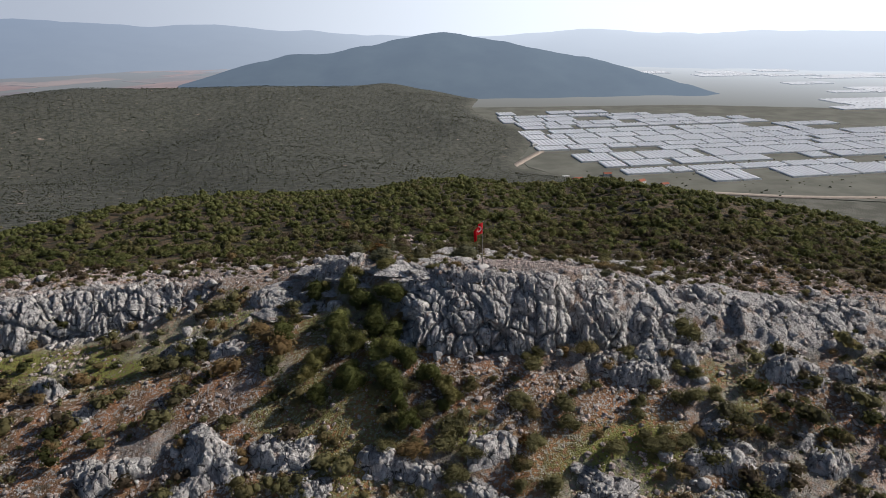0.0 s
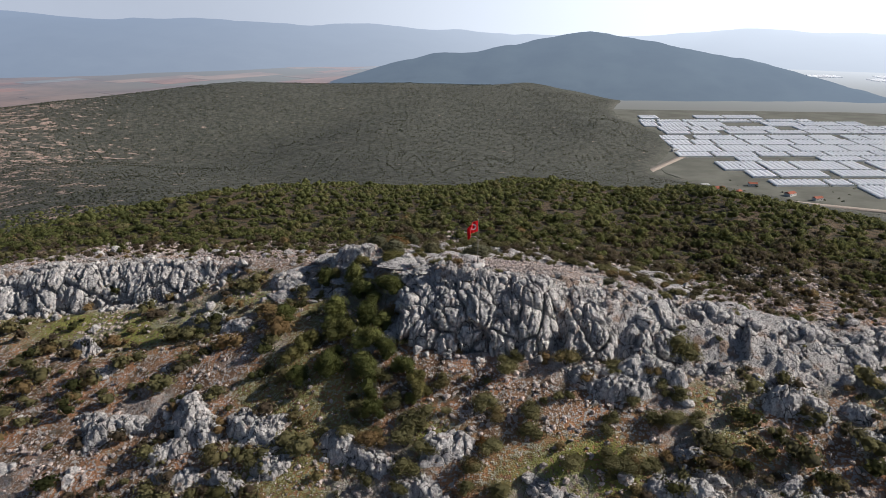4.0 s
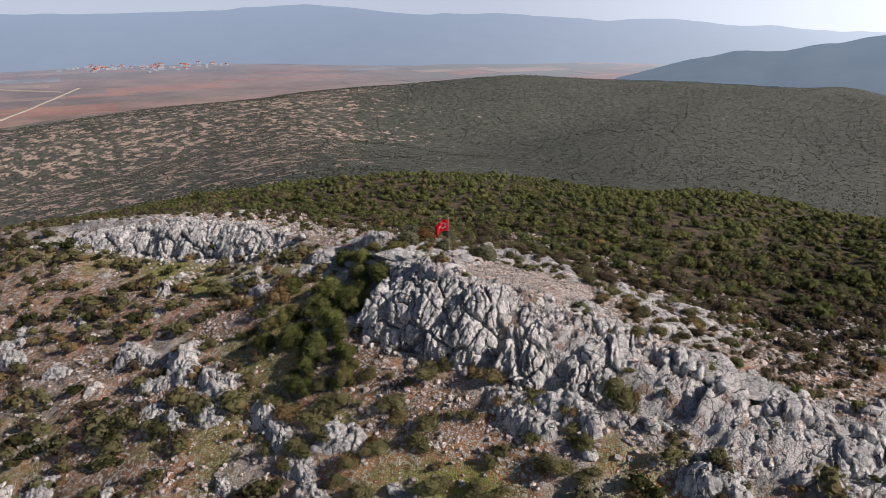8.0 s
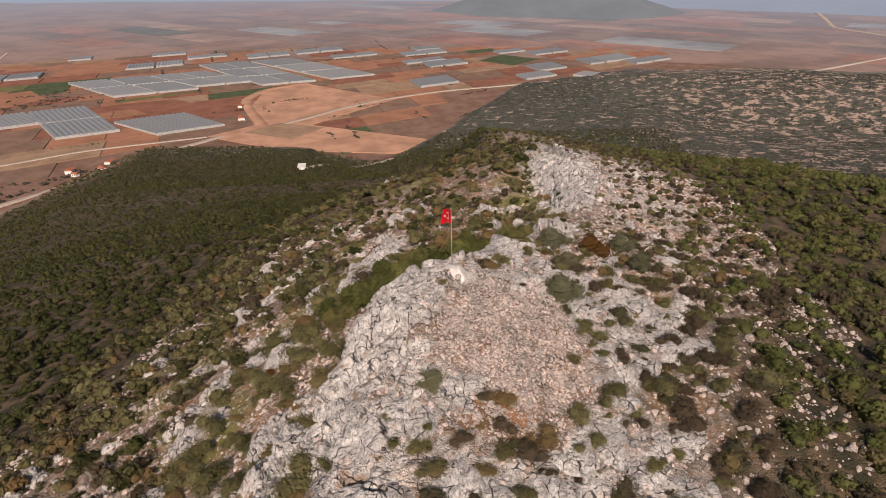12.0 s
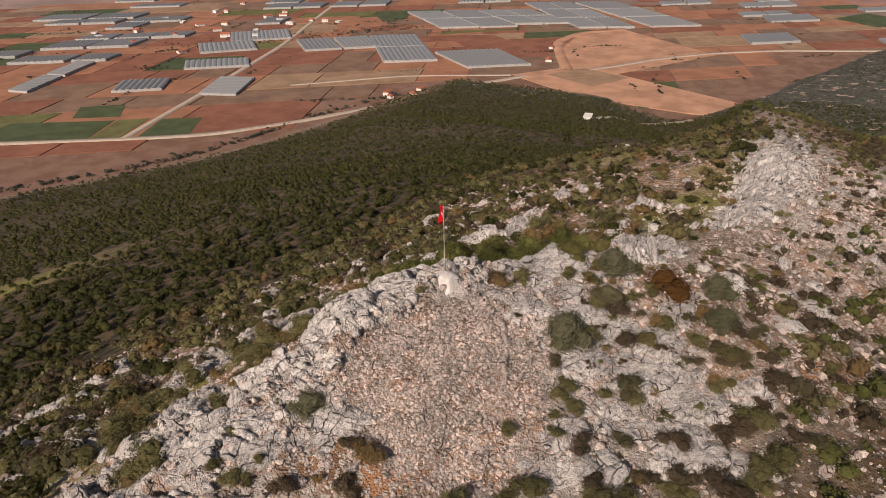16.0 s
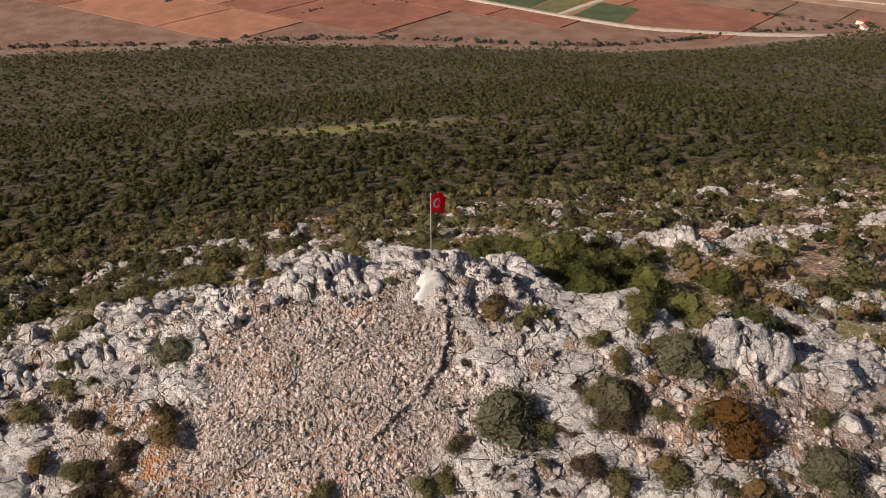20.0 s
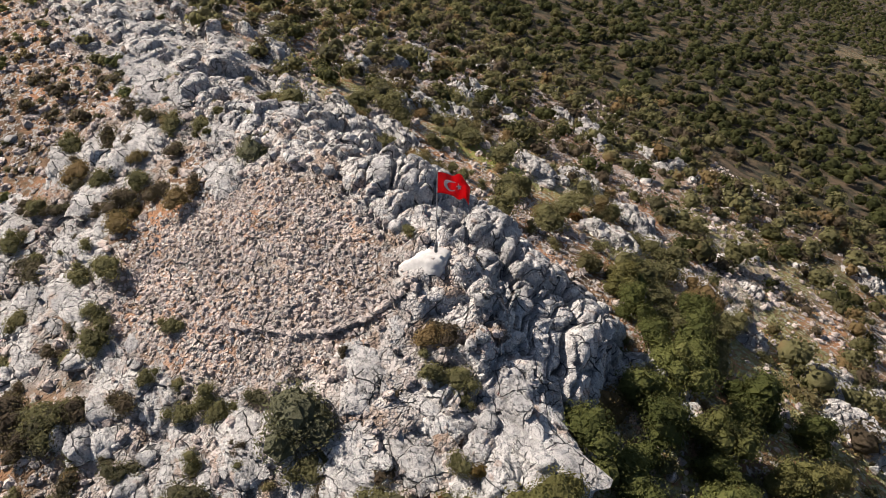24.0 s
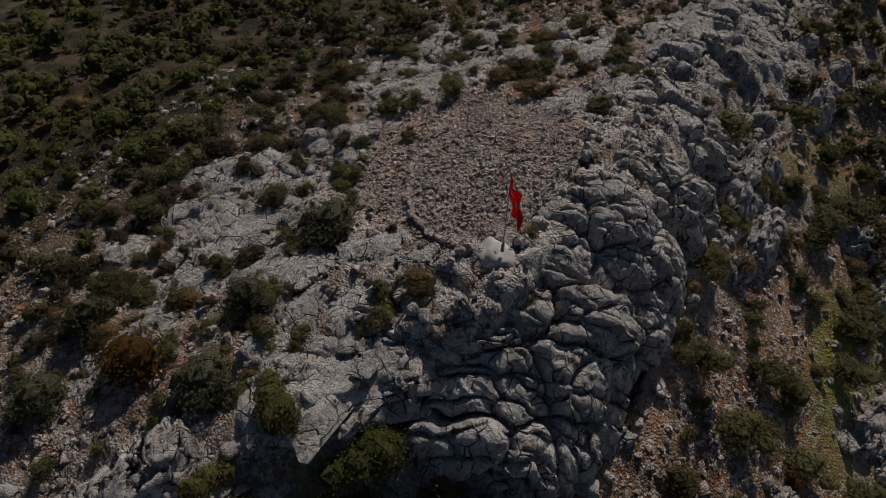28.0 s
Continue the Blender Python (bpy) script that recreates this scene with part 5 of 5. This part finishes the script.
def road(pts, width, z, label, on_land=False, material=None):
    line = []
    for (ax, ay), (bx, by) in zip(pts[:-1], pts[1:]):
        n = max(2, int(math.hypot(bx - ax, by - ay) / 12))
        line += [(ax + (bx - ax) * k / n, ay + (by - ay) * k / n) for k in range(n)]
    line.append(pts[-1])
    p = np.array(line)
    for _ in range(6):
        p[1:-1] = 0.25 * p[:-2] + 0.5 * p[1:-1] + 0.25 * p[2:]
    t = np.gradient(p, axis=0)
    t /= np.linalg.norm(t, axis=1)[:, None]
    nrm = np.stack([-t[:, 1], t[:, 0]], -1)
    a, b = p + nrm * width / 2, p - nrm * width / 2
    za = np.maximum(height(a[:, 0], a[:, 1]), height(b[:, 0], b[:, 1])) + 0.5 if on_land else np.full(len(p), z)
    v = np.concatenate([np.column_stack([a, za]), np.column_stack([b, za]), np.column_stack([a + nrm * 0.6, za - 1.2]), np.column_stack([b - nrm * 0.6, za - 1.2])])
    n = len(p)
    k = np.arange(n - 1)
    q = np.concatenate([np.stack([k, k + n, k + n + 1, k + 1], -1), np.stack([k + 2 * n, k, k + 1, k + 2 * n + 1], -1), np.stack([k + n, k + 3 * n, k + 3 * n + 1, k + n + 1], -1)])
    return tagged(new("road", np_mesh("road", v, q, [material or ROAD_M])), label, "road", kind="structure")


def plastic(name, c, clear=0.35):
    M = Mat(name, 0.3)
    M.b.inputs["Specular IOR Level"].default_value = 0.8
    lanes = M.noise(0.5, 3, M.scaled(1, 1, 1))
    tone = M.mix(M.ramp(lanes, 0.35, 0.65), tuple(v * 0.95 for v in c), c)
    each = M.n("ShaderNodeObjectInfo").outputs["Random"]
    tone = M.mix(M.math("MULTIPLY", each, 0.35 if clear > 0.1 else 0.04), tone, tuple(v * 0.4 for v in c))
    M.colour(tone)
    thin = M.n("ShaderNodeBsdfTranslucent", Color=tone)
    mixer = M.n("ShaderNodeMixShader", Fac=clear)
    M.t.links.new(M.b.outputs[0], mixer.inputs[1])
    M.t.links.new(thin.outputs[0], mixer.inputs[2])
    M.t.links.new(mixer.outputs[0], M.t.nodes["Material Output"].inputs[0])
    return M.m


# One kind of sheeting; southern light's grey and northern glare put into two colours.
PLASTIC_GREY = plastic("grey_plastic_sheeting", (0.35, 0.365, 0.375), 0.3)
PLASTIC_WHITE = plastic("white_plastic_sheeting", (1.0, 1.0, 1.0), 0.06)
GROUPS = {"grey": "greenhouses south of the mountain", "white": "greenhouses north of the mountain"}


def greenhouse(p0, pa, pb, tone, span=8.0, z=PLAIN + 0.5, high=3.2):
    """Corner, end of the ridges' way, end of the way across: tunnels side by side."""
    va, vb = np.array(pa) - np.array(p0), np.array(pb) - np.array(p0)
    na, nb = (max(1, round(float(np.hypot(*v)) / k)) for v, k in ((va, 110.0), (vb, 75.0)))
    if tone == "grey" and na * nb > 1:
        for i in range(na):
            for j in range(nb):
                q = np.array(p0) + va * i / na + vb * j / nb
                greenhouse(tuple(q), tuple(q + va / na * 0.93), tuple(q + vb / nb * 0.93), tone, span, z, high + 0.3 * ((i + j) % 2))
        return None
    p0, pa, pb = Vector((*p0, z)), Vector((*pa, z)), Vector((*pb, z))
    n = max(2, round((pb - p0).length / span))
    ob = new("greenhouse", None)
    tagged(ob, "long white plastic greenhouse with rows of arched tunnels" if tone == "white" else "grey plastic greenhouse with ridged roof on the plain", "greenhouse", GROUPS[tone])
    ob.location = p0
    A, B = pa - p0, (pb - p0) / n
    prof = ((0.0, 0.0), (0.2, 0.95), (0.5, 1.45), (0.8, 0.95))
    us = [(i + u, h) for i in range(n) for u, h in prof] + [(n, 0.0)]
    bm = bmesh.new()
    rows = [[bm.verts.new(B * u + A * e + Vector((0, 0, high + h))) for u, h in us] for e in (0.0, 1.0)]
    for j in range(len(us) - 1):
        bm.faces.new((rows[0][j], rows[0][j + 1], rows[1][j + 1], rows[1][j]))
    part("roof", bm, PLASTIC_WHITE if tone == "white" else PLASTIC_GREY, ob)
    bm = bmesh.new()
    rim = [B * u + Vector((0, 0, high + h - 0.05)) for u, h in us] + [A + B * u + Vector((0, 0, high + h - 0.05)) for u, h in reversed(us)]
    hi = [bm.verts.new(c) for c in rim]
    lo = [bm.verts.new((c.x, c.y, -1.0)) for c in rim]
    for i in range(len(rim)):
        j = (i + 1) % len(rim)
        bm.faces.new((lo[i], lo[j], hi[j], hi[i]))
    part("side_sheet", bm, PLASTIC_WHITE if tone == "white" else WALL_SHEET, ob, "upright plastic side sheet")
    return ob


WALL_SHEET = plain_mat("dull_plastic", (0.36, 0.37, 0.36), 0.7, 0.15, 0.3)
TILE = plain_mat("terracotta_roof", (0.36, 0.13, 0.08), 0.85, 0.2, 0.8)
PLASTER = plain_mat("white_plaster", (0.68, 0.66, 0.62), 0.9, 0.08, 0.4)
DARK_PANE = plain_mat("dark_window", (0.03, 0.035, 0.04), 0.2, 0.1, 1)


def house(x, y, z, length, depth, wall_h, turn, flat=False, wall=None):
    ob = tagged(new("house", None), "small white farm building with a flat roof" if flat else "small white farmhouse with a terracotta roof", "house", "farm buildings")
    ob.matrix_world = pose(x, y, z, 0, 0, turn)
    bm = bmesh.new()
    bmesh.ops.create_cube(bm, size=1.0, matrix=Matrix.Translation((0, 0, wall_h / 2 - 0.5)) @ Matrix.Diagonal((length, depth, wall_h + 1, 1)))
    part("wall", bm, wall or PLASTER, ob)
    bm = bmesh.new()
    hl, hd, top = length / 2 + 0.4, depth / 2 + 0.5, wall_h + (0.3 if flat else depth * 0.28)
    v = [bm.verts.new(c) for c in ((-hl, -hd, wall_h), (hl, -hd, wall_h), (hl, hd, wall_h), (-hl, hd, wall_h), (-hl, 0 if not flat else -hd, top), (hl, 0 if not flat else -hd, top), (hl, 0 if not flat else hd, top), (-hl, 0 if not flat else hd, top))]
    faces = ((3, 2, 1, 0), (0, 1, 5, 4), (1, 2, 6, 5), (2, 3, 7, 6), (3, 0, 4, 7)) + (((4, 5, 6, 7),) if flat else ())
    for f in faces:
        bm.faces.new([v[i] for i in f])
    bmesh.ops.remove_doubles(bm, verts=bm.verts[:], dist=0.001)
    part("roof", bm, (wall or PLASTER) if flat else TILE, ob)
    for k in (-1, 1):
        bm = bmesh.new()
        bmesh.ops.create_cube(bm, size=1.0, matrix=Matrix.Translation((k * length * 0.25, -depth / 2, wall_h * 0.55)) @ Matrix.Diagonal((1.2, 0.12, 1.3, 1)))
        part("window", bm, DARK_PANE, ob)


def farmland():
    r = np.random.default_rng(91)
    jx, jy = -296.0, -694.0
    u, w = np.array((-0.857, -0.515)), np.array((-0.756, 0.654))
    earth = EARTHWORKS
    known = []
    for tone, poly in (("green", [(-175, -811), (-240, -851), (-324, -766), (-267, -723)]), ("lime", [(-268, -722), (-327, -764), (-355, -741), (-294, -700)]), ("green", [(-310, -689), (-363, -728), (-395, -693), (-349, -650)]), ("green", [(-296, -815), (-325, -854), (-367, -821), (-335, -776)]), ("red", [(-969, -787), (-1040, -721), (-946, -537), (-878, -610)]), ("rust", [(-970, -1084), (-1054, -1037), (-995, -951), (-877, -964)]), ("green", [(-1624, -261), (-1744, -221), (-1681, -117), (-1565, -169)]), ("lime", [(-1010, -815), (-1150, -700), (-1165, -680), (-985, -800)])):
        slab("field", poly, PLAIN + 1.15, 1.5, FIELD_MATS[tone], FIELD_WORDS[tone], "field")
        known.append(poly)
    houses_grey = [((-772, -967), (-718, -879), (-879, -887)), ((-879, -887), (-736, -715), (-947, -824)), ((-847, -704), (-794, -595), (-899, -660)), ((-899, -660), (-839, -557), (-930, -632)), ((-1133, -1019), (-1024, -830), (-1245, -907)), ((-1245, -907), (-1150, -740), (-1330, -820)), ((-1407, -888), (-1191, -619), (-1480, -800)), ((-1485, -795), (-1290, -510), (-1561, -718)), ((-452, -786), (-480, -744), (-524, -840)), ((-299, -1005), (-313, -975), (-449, -1111)), ((-519, -929), (-550, -973), (-595, -868)), ((-383, -889), (-422, -931), (-434, -848)), ((-63, -978), (-160, -1126), (-110, -955)), ((-138, -1021), (-190, -1100), (-185, -990)), ((-1449, -25), (-1384, 123), (-1500, -3)), ((-600, -1010), (-640, -1075), (-680, -960)), ((-690, -1050), (-740, -1120), (-780, -990))]
    for p0, pa, pb in houses_grey:
        greenhouse(p0, pa, pb, "grey")
        known.append([p0, pa, (pa[0] + pb[0] - p0[0], pa[1] + pb[1] - p0[1]), pb])
    tones, weights = ["red", "rust", "brown", "tan", "green", "lime"], [0.26, 0.27, 0.23, 0.12, 0.08, 0.04]
    a = -260.0
    while a < 1500:
        da = r.uniform(45, 95) if a > 0 else r.uniform(80, 140)
        if a < 0 < a + da:
            da = -a
        b = -1500.0 + r.uniform(0, 60)
        while b < 1700:
            db = r.uniform(55, 170)
            q = [np.array((jx, jy)) + u * aa + w * bb for aa, bb in ((a + 3, b + 2), (a + da - 1, b + 2), (a + da - 1, b + db), (a + 3, b + db))]
            c = sum(q) / 4
            corners = np.array(q + [c])
            zl = land(corners[:, 0], corners[:, 1])
            dist = math.hypot(*c)
            clash = any(inside(np.append(corners[:, 0], 0.5 * (c[0] + corners[:4, 0])), np.append(corners[:, 1], 0.5 * (c[1] + corners[:4, 1])), pl).any() for pl in known) or inside(corners[:, 0], corners[:, 1], earth).any()
            if zl.max() < PLAIN + 0.9 and dist < 1900 and c[1] < 200 - 0.0 * c[0]:
                far_w = a > 420 or c[0] < -1000
                if not clash and far_w and r.random() < 0.26:
                    greenhouse(tuple(q[0]), tuple(q[0] + (q[1] - q[0]) * 0.92), tuple(q[0] + (q[3] - q[0]) * 0.9), "grey")
                else:
                    tone = tones[r.choice(6, p=weights)]
                    slab("field", [tuple(p) for p in q], PLAIN + (1.0 if not clash else 0.85), 1.5, FIELD_MATS[tone], FIELD_WORDS[tone], "field")
            b += db
        a += da
    slab("earthworks", earth, PLAIN + 1.35, 1.6, DIRT, "cleared orange earthworks with wheel tracks", "earthworks")
    slab("platform", [(-835, -480), (-905, -455), (-890, -375), (-815, -395)], PLAIN + 1.5, 0.4, FIELD_MATS["tan"], "levelled building plot of pale tan earth", "building plot")
    road([(180, -1120), (-51, -903), (-193, -796), (-295, -692), (-365, -630), (-453, -592), (-560, -560), (-690, -540), (-810, -500)], 9, PLAIN + 1.7, "pale gravel farm road along the foot of the mountain")
    road([(-296, -694), (-495, -811), (-730, -956), (-1050, -1190), (-1500, -1500)], 8, PLAIN + 1.75, "straight pale farm track between the fields")
    road([(-880, -470), (-954, -525), (-1053, -592), (-1159, -601), (-1240, -550)], 16, PLAIN + 1.9, "wide orange dirt track looping from the earthworks", material=DIRT)
    road([(-900, -445), (-940, -425), (-1031, -395), (-1127, -341), (-1221, -258), (-1300, -150), (-1500, 100)], 9, PLAIN + 1.8, "pale gravel road skirting the low hill")
    road([(-548, -263), (-595, -258), (-660, -235), (-740, -225)], 7, 0, "short pale track climbing to the hut", on_land=True)
    road([(-800, -520), (-700, -640), (-560, -730)], 5, PLAIN + 1.7, "narrow field track")
    house(-548, -263, float(height(np.array([-548.0]), np.array([-263.0]))[0]) + 0.2, 14, 7, 3.5, 20, flat=True)
    for x, y, s, t in ((-612, -592, 12, 20), (-628, -560, 10, 60), (-640, -545, 9, 35), (-600, -575, 8, 80), (-655, -570, 11, 10), (-915, -525, 14, 30), (-1000, -570, 10, 10)):
        house(x, y, PLAIN + 0.8, s, s * 0.7, 3.4, t)
    for _ in range(26):
        x, y = r.uniform(-1000, -560), r.uniform(-1420, -1040)
        house(x, y, PLAIN + 0.8, r.uniform(9, 18), r.uniform(7, 11), r.uniform(3, 6), r.uniform(0, 180), flat=r.random() < 0.4)
    # hedges and field trees
    ex, ey = [], []
    for _ in range(150):
        a0, b0 = r.uniform(-200, 1100), r.uniform(-900, 1100)
        n, along = int(r.uniform(1, 18)), r.random() < 0.5
        for k in range(n):
            p = np.array((jx, jy)) + u * (a0 + (k * 6 if along else 0)) + w * (b0 + (0 if along else k * 6))
            ex.append(p[0] + r.normal(0, 1.5))
            ey.append(p[1] + r.normal(0, 1.5))
    for _ in range(420):
        x = r.uniform(-620, 300)
        ex.append(x)
        ey.append(-float(np.interp(x, FOOT_X, FOOT_Y)) - 4 + 8 * math.sin(x / 60.0) - abs(r.normal(0, 7)))
    for _ in range(300):
        ex.append(r.uniform(-1020, -560))
        ey.append(-1010 - 0.42 * (ex[-1] + 600) - abs(r.normal(0, 40)) - 40)
    ex, ey = np.array(ex), np.array(ey)
    scatter("field_trees", ex, ey, r.uniform(1.8, 4.2, len(ex)), CROWN_FAR, LEAF_HILL, "hedges and single trees between the fields", "trees", 97)


farmland()


def north_plain():
    """White greenhouses on the plain beyond the wood, their road and farm buildings."""
    r = np.random.default_rng(93)
    area = [(97, 1788), (360, 1800), (622, 1737), (1018, 1560), (1500, 1500), (1200, 900), (662, 880), (267, 955), (185, 1120)]
    u, v = np.array((0.975, 0.22)), np.array((-0.12, 0.993))
    o = np.array((150.0, 880.0))
    slab("field", [(60, 1830), (700, 1900), (1600, 1750), (1650, 850), (640, 820), (240, 900), (140, 1050)], PLAIN + 1.0, 1.5, FIELD_MATS["dull"], "flat grey green farmland between the greenhouses", "field")
    b = 0.0
    while b < 1000:
        db = r.uniform(38, 74)
        a = -350.0 + r.uniform(0, 80)
        while a < 1500:
            da = r.uniform(34, 100)
            p = o + u * a + v * b
            c = p + u * da / 2 + v * db / 2
            ends = np.array([p, p + u * da, p + v * db, p + u * da + v * db])
            if inside(ends[:, 0], ends[:, 1], area).all() and r.random() < 0.9:
                greenhouse(tuple(p), tuple(p + v * (db - 5)), tuple(p + u * (da - 6)), "white", 9.0, PLAIN + 1.2, 1.7)
            a += da + (12 if r.random() < 0.15 else 0)
        b += db + (16 if r.random() < 0.3 else 0)
    for _ in range(110):
        x, y = r.uniform(350, 2700), r.uniform(1780, 3900)
        if math.hypot(x - 600, y - 2400) < 620 or x < 0.33 * y - 150:
            continue
        p, l, d = np.array((x, y)), r.uniform(120, 300), r.uniform(50, 120)
        greenhouse(tuple(p), tuple(p + v * d), tuple(p + u * l), "white", 22.0, PLAIN + 1.6, 1.7)
    road([(700, 1420), (442, 1378), (229, 1341), (193, 1214), (106, 1036), (128, 986), (175, 936), (320, 890), (491, 852), (800, 840)], 12, PLAIN + 1.6, "pale winding valley road beside the greenhouses")
    slab("earthworks", [(60, 985), (110, 975), (260, 905), (230, 880), (120, 915)], PLAIN + 1.4, 1.6, FIELD_MATS["tan"], "bare reddish verge beside the valley road", "bare ground")
    for x, y, s, t in ((205, 945, 16, 20), (230, 930, 12, 70), (300, 935, 14, 40), (190, 965, 10, 10), (260, 985, 12, 0), (330, 915, 12, 25), (175, 1245, 12, 30)):
        house(x, y, PLAIN + 0.9, s, s * 0.65, 4.0, t, flat=r.random() < 0.3)
    x, y = r.uniform(100, 900, 260), r.uniform(840, 1400, 260)
    k = (x > 230) | (y < 960)
    scatter("field_trees", x[k], y[k], r.uniform(1.5, 4.0, k.sum()), CROWN_FAR, LEAF_HILL, "trees and bushes between greenhouses", "trees", 98)


FIELD_MATS["dull"] = plain_mat("grey_green_farmland", (0.16, 0.16, 0.13), 0.95, 0.2, 0.02)
north_plain()


# ---- far side of the plain: hazy plots and a village ----
def far_plain():
    r = np.random.default_rng(95)
    # Plot colours with distance haze mixed in as emission.
    mats = [backdrop_material("hazy_far_plot", c, 0.78, 1300, 4000, 0.02, (0.42, 0.44, 0.50)) for c in ((0.30, 0.15, 0.10), (0.20, 0.14, 0.11), (0.33, 0.22, 0.16), (0.12, 0.12, 0.09), (0.26, 0.27, 0.27))]
    u, w = np.array((-0.9, 0.43)), np.array((0.43, 0.9))
    a = 900.0
    while a < 4300:
        da = r.uniform(70, 190)
        b = -2600.0
        while b < 2600:
            db = r.uniform(140, 420)
            q = [u * aa + w * bb for aa, bb in ((a, b), (a + da - 6, b), (a + da - 6, b + db - 8), (a, b + db - 8))]
            c = sum(q) / 4
            cor = np.array(q)
            dist = math.hypot(*c)
            if 1950 < dist < 4300 and r.random() < 0.62 and land(cor[:, 0], cor[:, 1]).max() < PLAIN + 0.8 and ridge(cor[:, 0], cor[:, 1], FAR_RIDGE, 0.26, 60).max() < PLAIN - 30:
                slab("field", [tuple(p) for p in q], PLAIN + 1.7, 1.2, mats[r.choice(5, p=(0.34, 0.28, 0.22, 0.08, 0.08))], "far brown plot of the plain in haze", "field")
            b += db
        a += da
    road([(-1400, 300), (-1558, 442), (-1889, 741), (-2300, 1080)], 14, PLAIN + 2.2, "pale straight road across the far plain")
    road([(-3605, 1007), (-3000, 900), (-2674, 836), (-2218, 993)], 18, PLAIN + 2.2, "pale country road across the far plain")
    # Village walls: plaster colour with haze put in as emission.
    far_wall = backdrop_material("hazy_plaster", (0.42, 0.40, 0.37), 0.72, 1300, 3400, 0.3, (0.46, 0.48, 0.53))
    for _ in range(90):
        k = r.random()
        x, y = -3050 + 130 * k + r.normal(0, 130), 1430 + 560 * k + r.normal(0, 40)
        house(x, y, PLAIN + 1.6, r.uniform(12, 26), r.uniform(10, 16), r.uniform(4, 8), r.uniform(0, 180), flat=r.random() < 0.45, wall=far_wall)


FAR_RIDGE = [(-4700, -400, -200), (-4600, 500, 5), (-4450, 1200, 15), (-4000, 2200, 10), (-3300, 3100, 45), (-2600, 3500, 25)]
far_plain()
